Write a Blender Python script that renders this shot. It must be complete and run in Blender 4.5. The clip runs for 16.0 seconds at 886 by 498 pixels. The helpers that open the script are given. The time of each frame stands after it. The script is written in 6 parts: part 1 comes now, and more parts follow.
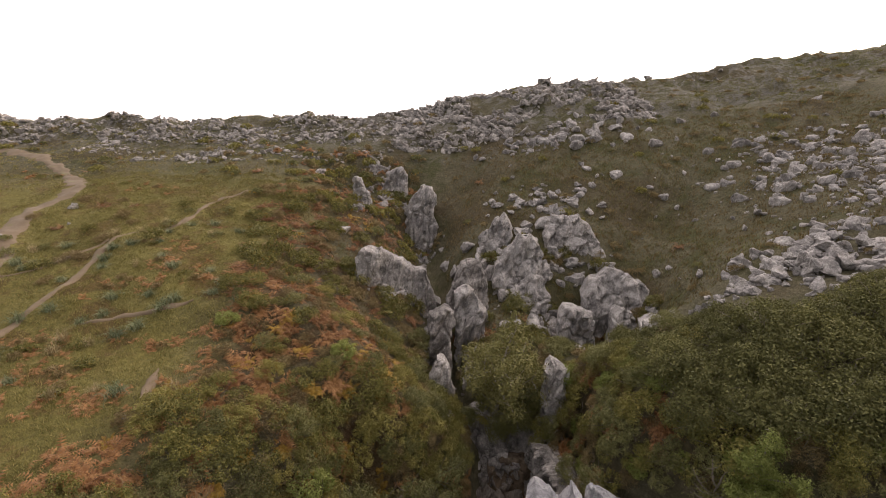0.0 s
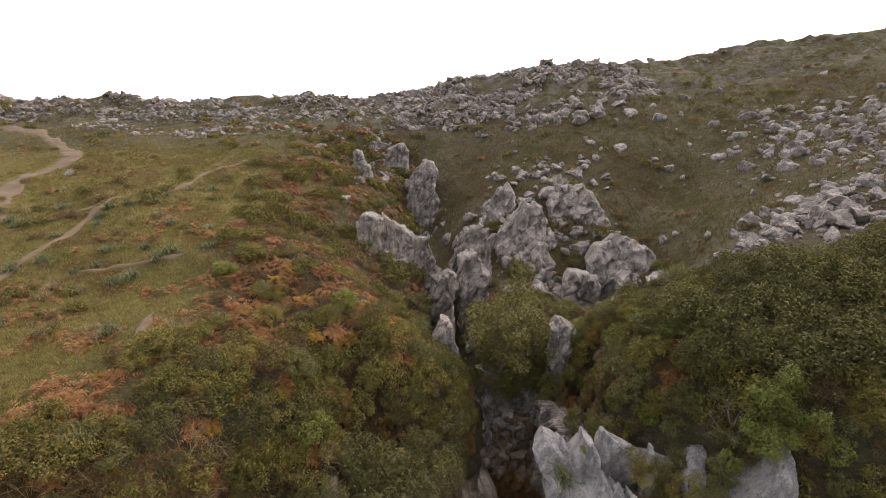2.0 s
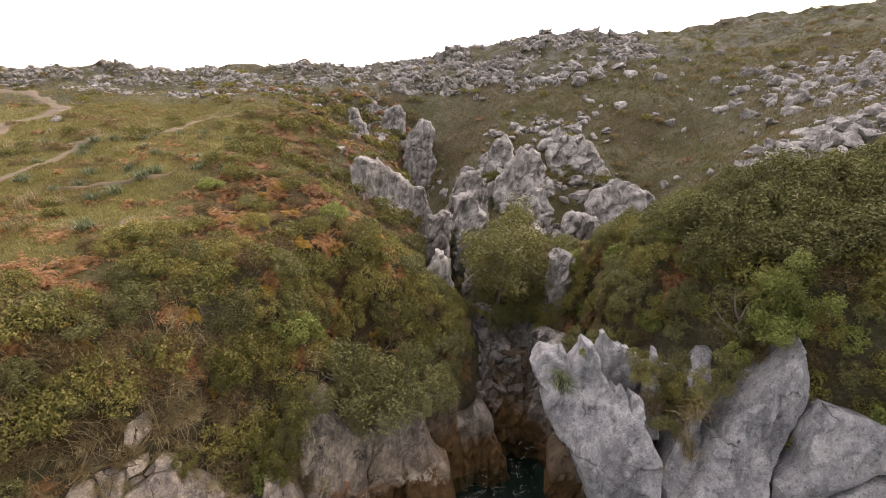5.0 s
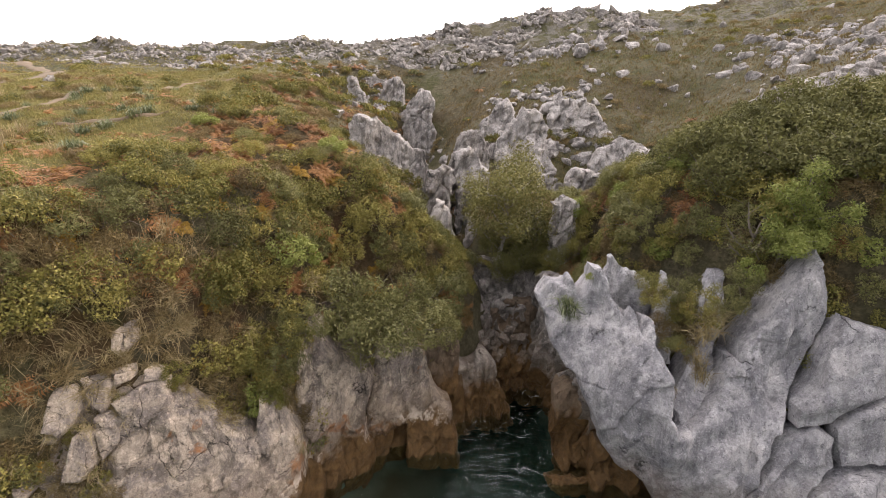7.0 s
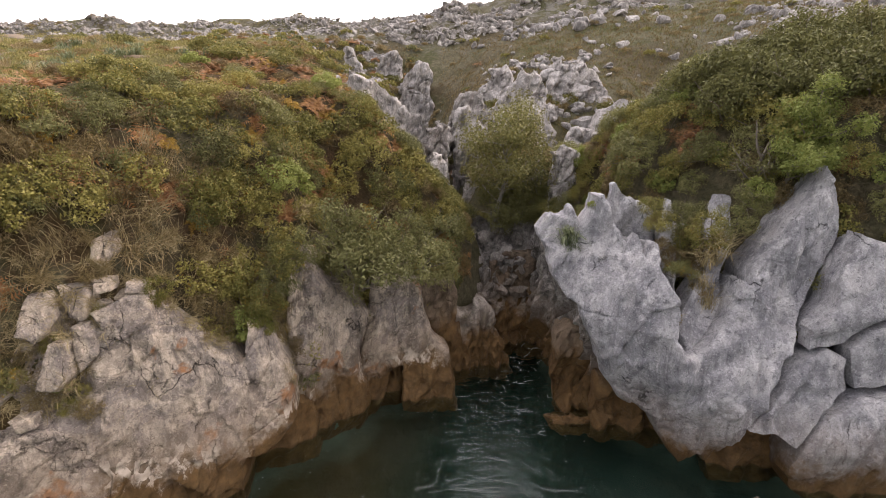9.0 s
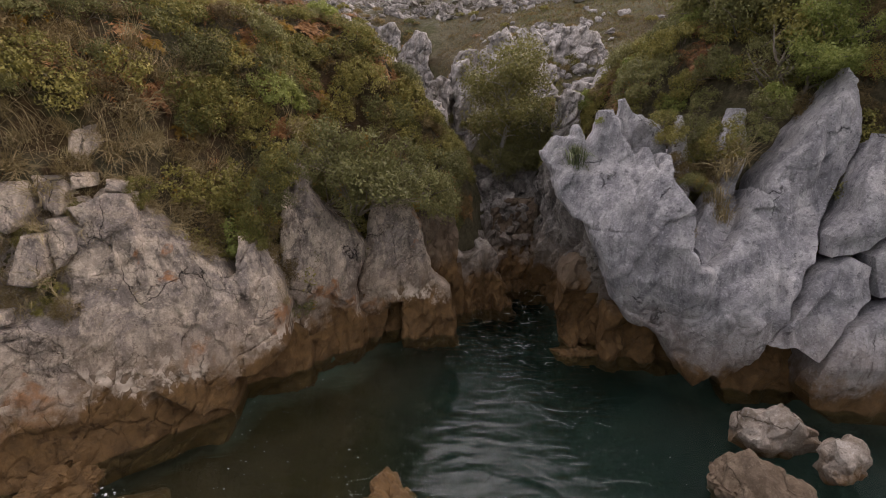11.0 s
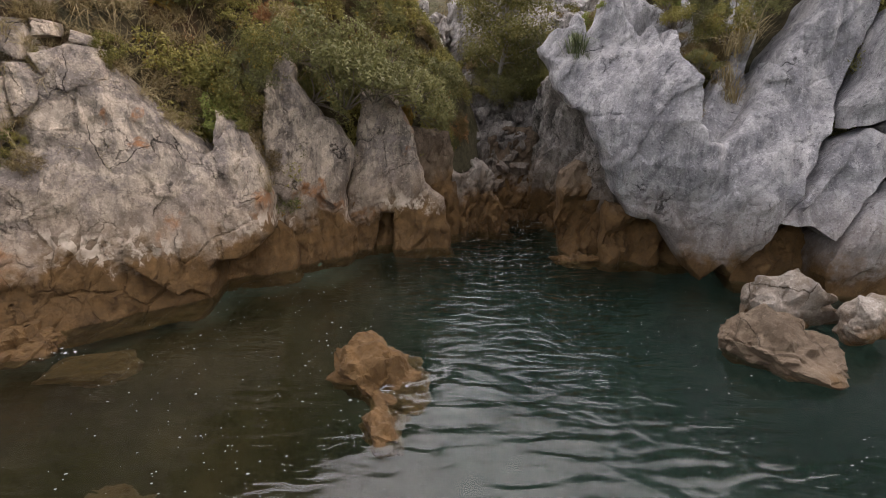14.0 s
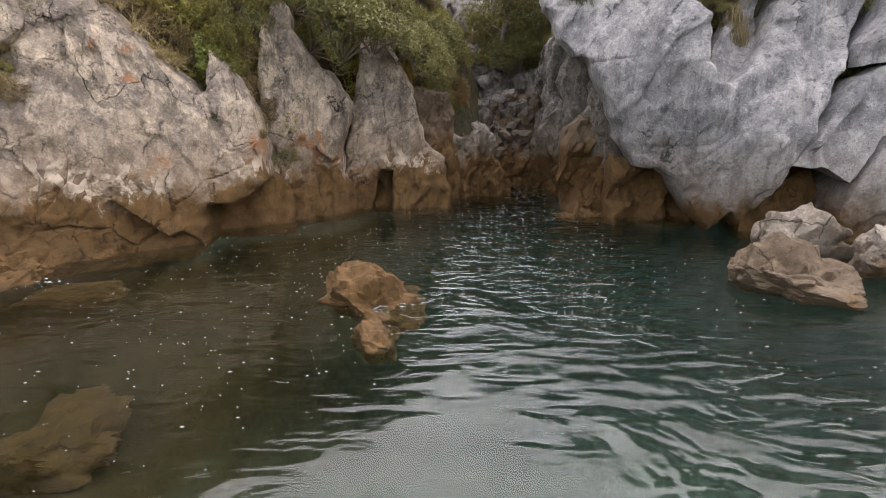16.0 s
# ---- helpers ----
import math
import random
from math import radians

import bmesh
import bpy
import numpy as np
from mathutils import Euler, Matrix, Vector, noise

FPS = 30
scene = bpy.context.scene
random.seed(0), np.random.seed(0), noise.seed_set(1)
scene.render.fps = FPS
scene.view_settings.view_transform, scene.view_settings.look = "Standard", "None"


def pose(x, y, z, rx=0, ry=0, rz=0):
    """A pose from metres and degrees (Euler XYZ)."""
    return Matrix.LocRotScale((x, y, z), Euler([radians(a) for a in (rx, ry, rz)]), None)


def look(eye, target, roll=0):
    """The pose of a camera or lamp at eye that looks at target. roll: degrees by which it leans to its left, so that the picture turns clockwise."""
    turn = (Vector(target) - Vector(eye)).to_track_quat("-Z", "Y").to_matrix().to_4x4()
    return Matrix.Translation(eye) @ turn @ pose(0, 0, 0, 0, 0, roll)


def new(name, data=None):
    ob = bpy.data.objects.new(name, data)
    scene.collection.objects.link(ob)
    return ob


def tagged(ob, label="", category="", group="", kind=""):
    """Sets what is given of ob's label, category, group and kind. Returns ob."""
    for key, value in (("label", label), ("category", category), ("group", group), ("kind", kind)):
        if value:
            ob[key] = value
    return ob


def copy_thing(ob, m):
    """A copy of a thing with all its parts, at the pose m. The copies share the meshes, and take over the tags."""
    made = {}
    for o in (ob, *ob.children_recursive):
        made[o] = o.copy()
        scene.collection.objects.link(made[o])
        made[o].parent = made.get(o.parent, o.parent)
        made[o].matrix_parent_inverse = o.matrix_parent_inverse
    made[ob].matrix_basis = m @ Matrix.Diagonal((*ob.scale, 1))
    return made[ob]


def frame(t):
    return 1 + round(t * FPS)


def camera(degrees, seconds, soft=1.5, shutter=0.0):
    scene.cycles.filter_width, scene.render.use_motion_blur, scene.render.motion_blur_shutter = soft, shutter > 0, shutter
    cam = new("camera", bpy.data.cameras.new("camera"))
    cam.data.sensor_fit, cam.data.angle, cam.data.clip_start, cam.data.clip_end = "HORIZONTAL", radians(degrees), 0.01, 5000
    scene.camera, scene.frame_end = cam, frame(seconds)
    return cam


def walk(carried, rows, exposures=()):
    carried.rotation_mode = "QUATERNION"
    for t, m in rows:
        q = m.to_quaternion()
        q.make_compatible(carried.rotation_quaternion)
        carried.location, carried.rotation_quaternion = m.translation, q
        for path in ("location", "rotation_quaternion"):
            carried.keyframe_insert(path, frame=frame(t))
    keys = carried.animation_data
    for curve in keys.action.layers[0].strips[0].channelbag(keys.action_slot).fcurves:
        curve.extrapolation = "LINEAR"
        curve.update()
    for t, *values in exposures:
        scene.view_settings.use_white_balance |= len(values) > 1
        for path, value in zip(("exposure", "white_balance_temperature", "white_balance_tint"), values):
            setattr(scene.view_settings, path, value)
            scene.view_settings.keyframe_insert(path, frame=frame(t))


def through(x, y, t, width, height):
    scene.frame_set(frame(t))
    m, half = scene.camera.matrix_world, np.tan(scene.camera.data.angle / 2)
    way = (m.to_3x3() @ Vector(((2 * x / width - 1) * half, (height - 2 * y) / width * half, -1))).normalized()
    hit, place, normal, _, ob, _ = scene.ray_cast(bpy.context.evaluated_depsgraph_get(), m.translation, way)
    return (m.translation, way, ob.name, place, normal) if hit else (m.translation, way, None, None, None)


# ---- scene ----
cam = camera(85.8, 16.0, 0.75)
METRES, EYE, TILT, LEAN, TURN = 20.0, 23.05, -16.2, 0.0, 0.0
ROWS = [
    (0.0, 0.0, 0.0, 0.0, 0.0, 0.0, -0.0),
    (0.5, -0.0024, 0.0091, -0.0324, -0.02, 0.03, -0.01),
    (1.0, -0.0058, 0.0179, -0.0652, -0.05, 0.05, 0.0),
    (1.5, -0.0092, 0.0258, -0.097, -0.04, 0.08, 0.02),
    (2.0, -0.0101, 0.0324, -0.1284, -0.03, 0.11, 0.01),
    (2.5, -0.0085, 0.0398, -0.1609, -0.03, 0.14, 0.0),
    (3.0, -0.0047, 0.0472, -0.1937, -0.01, 0.18, 0.01),
    (3.5, 0.0006, 0.0542, -0.2263, 0.03, 0.2, 0.01),
    (4.0, 0.0037, 0.061, -0.2595, 0.02, 0.24, 0.01),
    (6.5, -0.0009, 0.0975, -0.433, -0.18, 0.33, 0.04),
    (7.0, -0.0027, 0.1064, -0.4691, -0.2, 0.38, 0.05),
    (7.5, -0.003, 0.1143, -0.5024, -0.28, 0.39, 0.09),
    (8.0, -0.0018, 0.1215, -0.5335, -0.31, 0.41, 0.11),
    (8.5, -0.0007, 0.1291, -0.564, -0.35, 0.42, 0.1),
    (9.0, 0.0011, 0.1371, -0.5944, -0.34, 0.42, 0.09),
    (11.5, -0.0049, 0.187, -0.76, -0.62, 0.58, 0.29),
    (12.0, -0.0033, 0.1951, -0.7907, -0.65, 0.56, 0.29),
    (12.5, 0.0006, 0.2021, -0.8205, -0.62, 0.57, 0.29),
    (13.0, 0.0039, 0.2084, -0.8483, -0.63, 0.56, 0.31),
    (13.5, 0.0069, 0.2146, -0.8712, -0.57, 0.55, 0.3),
    (14.0, 0.0073, 0.2208, -0.8935, -0.54, 0.54, 0.29),
    (14.5, 0.0081, 0.2261, -0.9135, -0.5, 0.56, 0.28),
    (15.0, 0.0098, 0.2314, -0.9329, -0.45, 0.59, 0.27),
    (15.5, 0.0122, 0.2372, -0.9532, -0.29, 0.67, 0.25),
    (16.0, 0.0128, 0.2408, -0.9674, -0.15, 0.67, 0.2),
]
EXPOSURE = [(0, -0.53, 6500, 19), (4, -0.14, 6450, 19), (6.5, 0.34, 6350, 18), (7.5, 0.44, 6350, 18), (9, 0.40, 6300, 19), (11.5, -0.22, 6350, 22), (12.5, -0.22, 6350, 22), (14, 0.36, 6300, 18), (16, 0.78, 6250, 16)]
walk(cam, [(t, pose(0, 0, EYE, TILT, LEAN, TURN) @ pose(METRES * x, METRES * y, METRES * z, 90 + pitch, roll, yaw)) for t, x, y, z, yaw, pitch, roll in ROWS], EXPOSURE)

# ---- sky and sun: a pale, hazy evening, the sun low over the east hill ----
world = bpy.data.worlds.new("world")
scene.world = world
world.use_nodes = True
wn = world.node_tree
sky = wn.nodes.new("ShaderNodeTexSky")
sky.sky_type, sky.sun_disc = "NISHITA", False
sky.sun_elevation, sky.sun_rotation = radians(14), radians(58)
sky.air_density, sky.dust_density, sky.ozone_density = 1.0, 4.0, 1.0
clear, veil, both = wn.nodes["Background"], wn.nodes.new("ShaderNodeBackground"), wn.nodes.new("ShaderNodeAddShader")
wn.links.new(sky.outputs[0], clear.inputs["Color"])
clear.inputs["Strength"].default_value = 0.12
# the haze: pale all round, and far brighter on the side of the low sun
way, toward = wn.nodes.new("ShaderNodeTexCoord"), wn.nodes.new("ShaderNodeVectorMath")
toward.operation = "DOT_PRODUCT"
toward.inputs[1].default_value = (0.36, 0.80, 0.48)
wn.links.new(way.outputs["Generated"], toward.inputs[0])
glow = wn.nodes.new("ShaderNodeMapRange")
glow.interpolation_type = "SMOOTHSTEP"
for key, value in (("From Min", -0.15), ("From Max", 1.0), ("To Min", 0.80), ("To Max", 3.6)):
    glow.inputs[key].default_value = value
wn.links.new(toward.outputs["Value"], glow.inputs["Value"])
wn.links.new(glow.outputs[0], veil.inputs["Strength"])
veil.inputs["Color"].default_value = (1.0, 0.94, 0.875, 1)
wn.links.new(clear.outputs[0], both.inputs[0])
wn.links.new(veil.outputs[0], both.inputs[1])
wn.links.new(both.outputs[0], wn.nodes["World Output"].inputs["Surface"])
sun = new("sun", bpy.data.lights.new("sun", "SUN"))
sun.data.energy, sun.data.angle, sun.data.color = 0.7, radians(22), (1.0, 0.84, 0.66)
sun.matrix_world = look((0, 0, 0), (-math.sin(radians(58)), -math.cos(radians(58)), -math.tan(radians(19))))


# ---- numbers: smooth noise and cells over arrays of points ----
def hashed(i, j, k, seed):
    h = (i.astype(np.int64) * 374761393 + j.astype(np.int64) * 668265263 + k.astype(np.int64) * 2147483647 + seed * 1274126177) & 0xFFFFFFFF
    h = ((h ^ (h >> 13)) * 1274126177) & 0xFFFFFFFF
    h = ((h ^ (h >> 16)) * 2246822519) & 0xFFFFFFFF
    return ((h ^ (h >> 15)) & 0xFFFFFF) / float(0xFFFFFF)


def noise3(p, scale=1.0, seed=0):
    """Smooth noise from -1 to 1 at the points p (n x 3), with lumps about scale metres wide."""
    q = np.asarray(p, float) / scale
    b = np.floor(q)
    f = q - b
    f = f * f * (3 - 2 * f)
    b = b.astype(np.int64)
    out = 0
    for dx in (0, 1):
        wx = f[:, 0] if dx else 1 - f[:, 0]
        for dy in (0, 1):
            wy = f[:, 1] if dy else 1 - f[:, 1]
            for dz in (0, 1):
                wz = f[:, 2] if dz else 1 - f[:, 2]
                out = out + wx * wy * wz * hashed(b[:, 0] + dx, b[:, 1] + dy, b[:, 2] + dz, seed)
    return out * 2 - 1


def fbm(p, scale, octaves=4, seed=0):
    out, amp = 0, 1.0
    for o in range(octaves):
        out = out + amp * noise3(p, scale / 2 ** o, seed + o * 17)
        amp *= 0.5
    return out


def cells(p, scale, seed=0):
    """For each point: the distance to the border of its cell, a number of its own for the cell, and how a facet of the cell leans there."""
    q = np.asarray(p, float) / scale
    b = np.floor(q).astype(np.int64)
    d1, d2, who, tilt = np.full(len(q), 9.0), np.full(len(q), 9.0), np.zeros(len(q)), np.zeros(len(q))
    for dx in (-1, 0, 1):
        for dy in (-1, 0, 1):
            for dz in (-1, 0, 1):
                c = b + (dx, dy, dz)
                o = np.stack([hashed(c[:, 0], c[:, 1], c[:, 2], seed + n) for n in (1, 2, 3)], 1)
                d = np.linalg.norm(c + o - q, axis=1)
                near = d < d1
                d2 = np.where(near, d1, np.minimum(d2, d))
                who = np.where(near, hashed(c[:, 0], c[:, 1], c[:, 2], seed + 9), who)
                lean = np.stack([hashed(c[:, 0], c[:, 1], c[:, 2], seed + n) for n in (21, 22, 23)], 1) - 0.5
                tilt = np.where(near, ((q - c - o) * lean).sum(1), tilt)
                d1 = np.where(near, d, d1)
    return (d2 - d1) * scale, who, tilt * scale


def facets(p, scale, seed=0, edge=0.06):
    """Broken rock: each cell is a leaning flat facet; the steps between facets are edge metres wide. Gives the step and the lean."""
    q = np.asarray(p, float) / scale
    b = np.floor(q).astype(np.int64)
    sharp = min(60.0, 0.9 * scale / edge)
    total, who, tilt = np.zeros(len(q)), np.zeros(len(q)), np.zeros(len(q))
    for dx in (-1, 0, 1):
        for dy in (-1, 0, 1):
            for dz in (-1, 0, 1):
                c = b + (dx, dy, dz)
                away = q - c - np.stack([hashed(c[:, 0], c[:, 1], c[:, 2], seed + n) for n in (1, 2, 3)], 1)
                w = np.exp(-sharp * np.minimum((away * away).sum(1), 8.0)) + 1e-30
                lean = np.stack([hashed(c[:, 0], c[:, 1], c[:, 2], seed + n) for n in (21, 22, 23)], 1) - 0.5
                total += w
                who += w * hashed(c[:, 0], c[:, 1], c[:, 2], seed + 9)
                tilt += w * (away * lean).sum(1)
    return who / total - 0.5, tilt / total * scale


# ---- mesh helpers ----
def fast_mesh(name, verts, faces, material, smooth=True, crisp=0):
    """A mesh from arrays; all faces have the same number of corners."""
    verts, faces = np.asarray(verts, np.float32), np.asarray(faces, np.int32)
    me = bpy.data.meshes.new(name)
    n, k = faces.shape
    me.vertices.add(len(verts))
    me.vertices.foreach_set("co", verts.ravel())
    me.loops.add(n * k)
    me.loops.foreach_set("vertex_index", faces.ravel())
    me.polygons.add(n)
    me.polygons.foreach_set("loop_start", np.arange(0, n * k, k, dtype=np.int32))
    me.polygons.foreach_set("use_smooth", np.full(n, smooth))
    me.materials.append(material)
    me.update(calc_edges=True)
    me.validate()
    if crisp:
        me.set_sharp_from_angle(angle=radians(crisp))
    return me


def part(name, me, parent, label=""):
    ob = new(name, me)
    ob.parent = parent
    return tagged(ob, label)


def thing(name, me, label, category, group="", at=None):
    ob = tagged(new(name, me), label, category, group)
    if at is not None:
        ob.matrix_basis = at
    return ob


# ---- materials ----
class Nodes:
    """A small hand for building node materials."""

    def __init__(self, name):
        self.m = bpy.data.materials.new(name)
        self.m.use_nodes = True
        self.t = self.m.node_tree
        self.bsdf = self.t.nodes["Principled BSDF"]
        self.out = self.t.nodes["Material Output"]
        self.place = self.t.nodes.new("ShaderNodeNewGeometry")

    def add(self, kind, **inputs):
        n = self.t.nodes.new(kind)
        for key, value in inputs.items():
            self.put(n.inputs[key.replace("_", " ")], value)
        return n

    def put(self, socket, value):
        if hasattr(value, "is_output"):
            self.t.links.new(value, socket)
        elif isinstance(value, tuple) and len(value) == 3 and socket.type == "RGBA":
            socket.default_value = (*value, 1)
        else:
            socket.default_value = value

    def where(self, scale=(1, 1, 1), turn=(0, 0, 0)):
        n = self.add("ShaderNodeMapping", Vector=self.place.outputs["Position"], Scale=scale, Rotation=turn)
        return n.outputs[0]

    def noise(self, scale, detail=4.0, rough=0.55, at=None, warp=0.0):
        n = self.add("ShaderNodeTexNoise", Scale=scale, Detail=detail, Roughness=rough, Distortion=warp, Vector=at or self.place.outputs["Position"])
        return n.outputs["Fac"]

    def ramp(self, fac, lo, hi):
        n = self.add("ShaderNodeMapRange", Value=fac)
        n.inputs["From Min"].default_value, n.inputs["From Max"].default_value = lo, hi
        return n.outputs[0]

    def math(self, what, a, b=0.0):
        n = self.t.nodes.new("ShaderNodeMath")
        n.operation = what
        self.put(n.inputs[0], a)
        self.put(n.inputs[1], b)
        return n.outputs[0]

    def mix(self, fac, a, b, blend="MIX"):
        n = self.t.nodes.new("ShaderNodeMixRGB")
        n.blend_type = blend
        self.put(n.inputs[0], fac)
        self.put(n.inputs[1], a)
        self.put(n.inputs[2], b)
        return n.outputs[0]

    def stops(self, fac, colours):
        n = self.add("ShaderNodeValToRGB", Fac=fac)
        while len(n.color_ramp.elements) < len(colours):
            n.color_ramp.elements.new(0.5)
        for i, c in enumerate(colours):
            n.color_ramp.elements[i].position = i / (len(colours) - 1)
            n.color_ramp.elements[i].color = (*c, 1)
        return n.outputs[0]

    def bump(self, height, strength, distance):
        n = self.add("ShaderNodeBump", Height=height, Strength=strength, Distance=distance)
        return n.outputs[0]


def limestone(name, pale, grey, dark, tide=1.3, moss=0.25, orange=0.0, patina=0.5, crust=0.0, chips=0.18, cracked=0.0):
    """Weathered limestone; near the sea a brown band of weed and stain rises to about tide metres."""
    n = Nodes(name)
    at = n.place.outputs["Position"]
    streak = n.noise(1.0, 7, 0.6, at=n.where((3.0, 3.0, 0.42), (0.0, 0.42, 0.0)), warp=0.3)
    wobble = n.add("ShaderNodeTexNoise", Scale=1.6, Detail=7.0, Roughness=0.62, Vector=at).outputs["Color"]
    bent_at = n.mix(0.16, n.where((1.25, 1.25, 0.7), (0.15, 0.42, 0)), wobble, "ADD")
    plate, chip = n.add("ShaderNodeTexVoronoi", Scale=1.5, Vector=bent_at), n.add("ShaderNodeTexVoronoi", Scale=5.0, Vector=bent_at)
    tone = n.add("ShaderNodeSeparateColor", Color=plate.outputs["Color"]).outputs[0]
    tone2 = n.add("ShaderNodeSeparateColor", Color=chip.outputs["Color"]).outputs[0]
    tone3 = n.add("ShaderNodeSeparateColor", Color=n.add("ShaderNodeTexVoronoi", Scale=9.0, Vector=bent_at).outputs["Color"]).outputs[0]
    joint = n.add("ShaderNodeTexVoronoi", Scale=0.75, Vector=n.mix(0.4, bent_at, wobble, "ADD"))
    joint.feature = "DISTANCE_TO_EDGE"
    hair = n.add("ShaderNodeTexVoronoi", Scale=2.4, Vector=n.mix(0.5, bent_at, wobble, "ADD"))
    hair.feature = "DISTANCE_TO_EDGE"
    gap = n.math("MULTIPLY", n.ramp(joint.outputs["Distance"], 0.012, 0.003), n.ramp(n.noise(0.7, 5), 0.53 - 0.4 * cracked, 0.60 - 0.4 * cracked))
    gap = n.math("MAXIMUM", gap, n.math("MULTIPLY", n.math("MULTIPLY", n.ramp(hair.outputs["Distance"], 0.020, 0.003), 0.8), n.ramp(n.noise(1.1, 5), 0.55 - cracked, 0.62 - cracked)))
    c = n.mix(n.ramp(n.noise(0.62, 10, 0.64, warp=0.9), 0.45, 0.54), grey, pale)
    c = n.mix(n.math("MULTIPLY", n.ramp(n.noise(1.9, 10, 0.68, warp=0.6), 0.52, 0.56), 0.55), c, tuple(1.18 * v for v in pale))
    c = n.mix(n.math("MULTIPLY", n.ramp(n.noise(0.6, 12, 0.66, warp=0.9), 0.53, 0.58), patina), c, dark)
    c = n.mix(n.math("MULTIPLY", n.ramp(streak, 0.52, 0.62), 0.55), c, dark)
    drip = n.noise(1.0, 8, 0.62, at=n.where((1.3, 1.3, 0.17), (0.0, 0.25, 0.0)), warp=0.4)
    c = n.mix(n.math("MULTIPLY", n.ramp(drip, 0.53, 0.60), 0.45), c, tuple(1.25 * v for v in dark))
    c = n.mix(n.math("MULTIPLY", n.ramp(drip, 0.44, 0.36), 0.45), c, tuple(1.15 * v for v in pale))
    c = n.mix(1.0, c, n.stops(tone, [(0.80, 0.80, 0.80), (1.0, 1.0, 1.0), (1.14, 1.13, 1.11)]), "MULTIPLY")
    c = n.mix(2.2 * chips, c, n.stops(tone3, [(0.62, 0.61, 0.60), (1.0, 1.0, 1.0), (1.22, 1.21, 1.20)]), "MULTIPLY")
    c = n.mix(n.math("MULTIPLY", n.ramp(n.noise(7.0, 9, 0.72, warp=0.5), 0.57, 0.61), 0.55), c, tuple(0.5 * v for v in dark))
    c = n.mix(n.math("MULTIPLY", n.ramp(n.noise(11.0, 7, 0.68), 0.57, 0.61), 0.45), c, tuple(1.3 * v for v in pale))
    c = n.mix(n.math("MULTIPLY", gap, 0.85), c, tuple(0.25 * v for v in dark))
    c = n.mix(n.math("MULTIPLY", n.ramp(n.noise(0.9, 8, 0.65), 0.58, 0.70), moss), c, (0.10, 0.09, 0.04))
    c = n.mix(n.math("MULTIPLY", n.math("MULTIPLY", n.ramp(n.noise(0.45, 4, warp=0.5), 0.57, 0.60), n.ramp(n.noise(4, 6), 0.36, 0.56)), orange), c, (0.36, 0.17, 0.075))
    c = n.mix(1.0, c, n.stops(n.noise(21, 5, 0.72), [(0.10, 0.10, 0.10), (0.68, 0.67, 0.66), (1.12, 1.12, 1.12), (1.75, 1.75, 1.75)]), "MULTIPLY")
    split = n.add("ShaderNodeSeparateXYZ", Vector=at)
    high = n.math("ADD", split.outputs["Z"], n.math("MULTIPLY", n.math("SUBTRACT", n.noise(0.9, 10, 0.72), 0.5), 3.2))
    weed = n.stops(n.noise(2.6, 10, 0.7), [(0.020, 0.012, 0.006), (0.082, 0.046, 0.016), (0.17, 0.096, 0.034), (0.28, 0.165, 0.062)])
    c = n.mix(n.math("MULTIPLY", n.ramp(high, tide + 2.1, tide + 0.3), 0.58), c, (0.205, 0.142, 0.085))
    c = n.mix(n.ramp(high, tide + 0.40, tide - 0.15), c, weed)
    if crust:
        flakes = n.math("MULTIPLY", n.ramp(tone2, 0.40, 0.46), n.ramp(n.noise(2.0, 8, 0.7), 0.44, 0.50))
        band = n.math("MULTIPLY", n.math("MULTIPLY", n.ramp(high, tide - 0.25, tide + 0.15), n.ramp(high, tide + 0.9, tide + 0.3)), n.ramp(n.noise(0.6, 4), 0.46, 0.56))
        c = n.mix(n.math("MULTIPLY", n.math("MULTIPLY", flakes, band), crust), c, tuple(1.15 * v for v in pale))
    n.put(n.bsdf.inputs["Base Color"], c)
    n.put(n.bsdf.inputs["Roughness"], n.math("ADD", 0.55, n.math("MULTIPLY", n.ramp(high, 0.2, 0.9), 0.35)))
    n.bsdf.inputs["Specular IOR Level"].default_value = 0.3
    steps = n.math("ADD", n.math("MULTIPLY", tone, 0.40), n.math("ADD", n.math("MULTIPLY", tone2, 0.26), n.math("MULTIPLY", tone3, 0.14)))
    grain = n.math("ADD", n.math("MULTIPLY", n.noise(5.0, 12, 0.74), 0.55), n.math("ADD", n.math("MULTIPLY", streak, 0.5), n.math("MULTIPLY", n.noise(17, 6, 0.7), 0.22)))
    n.put(n.bsdf.inputs["Normal"], n.bump(n.math("ADD", n.math("ADD", steps, n.math("MULTIPLY", gap, -0.9)), grain), 1.0, 0.15))
    return n.m


def foliage(name, colours, through=0.25, rough=0.6):
    """Leaves: each takes a colour of its own, each plant a shade of its own."""
    n = Nodes(name)
    c = n.stops(n.place.outputs["Random Per Island"], colours)
    own = n.add("ShaderNodeObjectInfo").outputs["Random"]
    c = n.mix(0.35, c, n.stops(own, [tuple(0.75 * v for v in colours[0]), colours[len(colours) // 2], tuple(1.2 * v for v in colours[-1])]))
    n.put(n.bsdf.inputs["Base Color"], c)
    n.bsdf.inputs["Roughness"].default_value = rough
    n.bsdf.inputs["Specular IOR Level"].default_value = 0.25
    t = n.add("ShaderNodeBsdfTranslucent", Color=c)
    m = n.add("ShaderNodeMixShader", Fac=through)
    n.t.links.new(n.bsdf.outputs[0], m.inputs[1])
    n.t.links.new(t.outputs[0], m.inputs[2])
    n.t.links.new(m.outputs[0], n.out.inputs["Surface"])
    return n.m


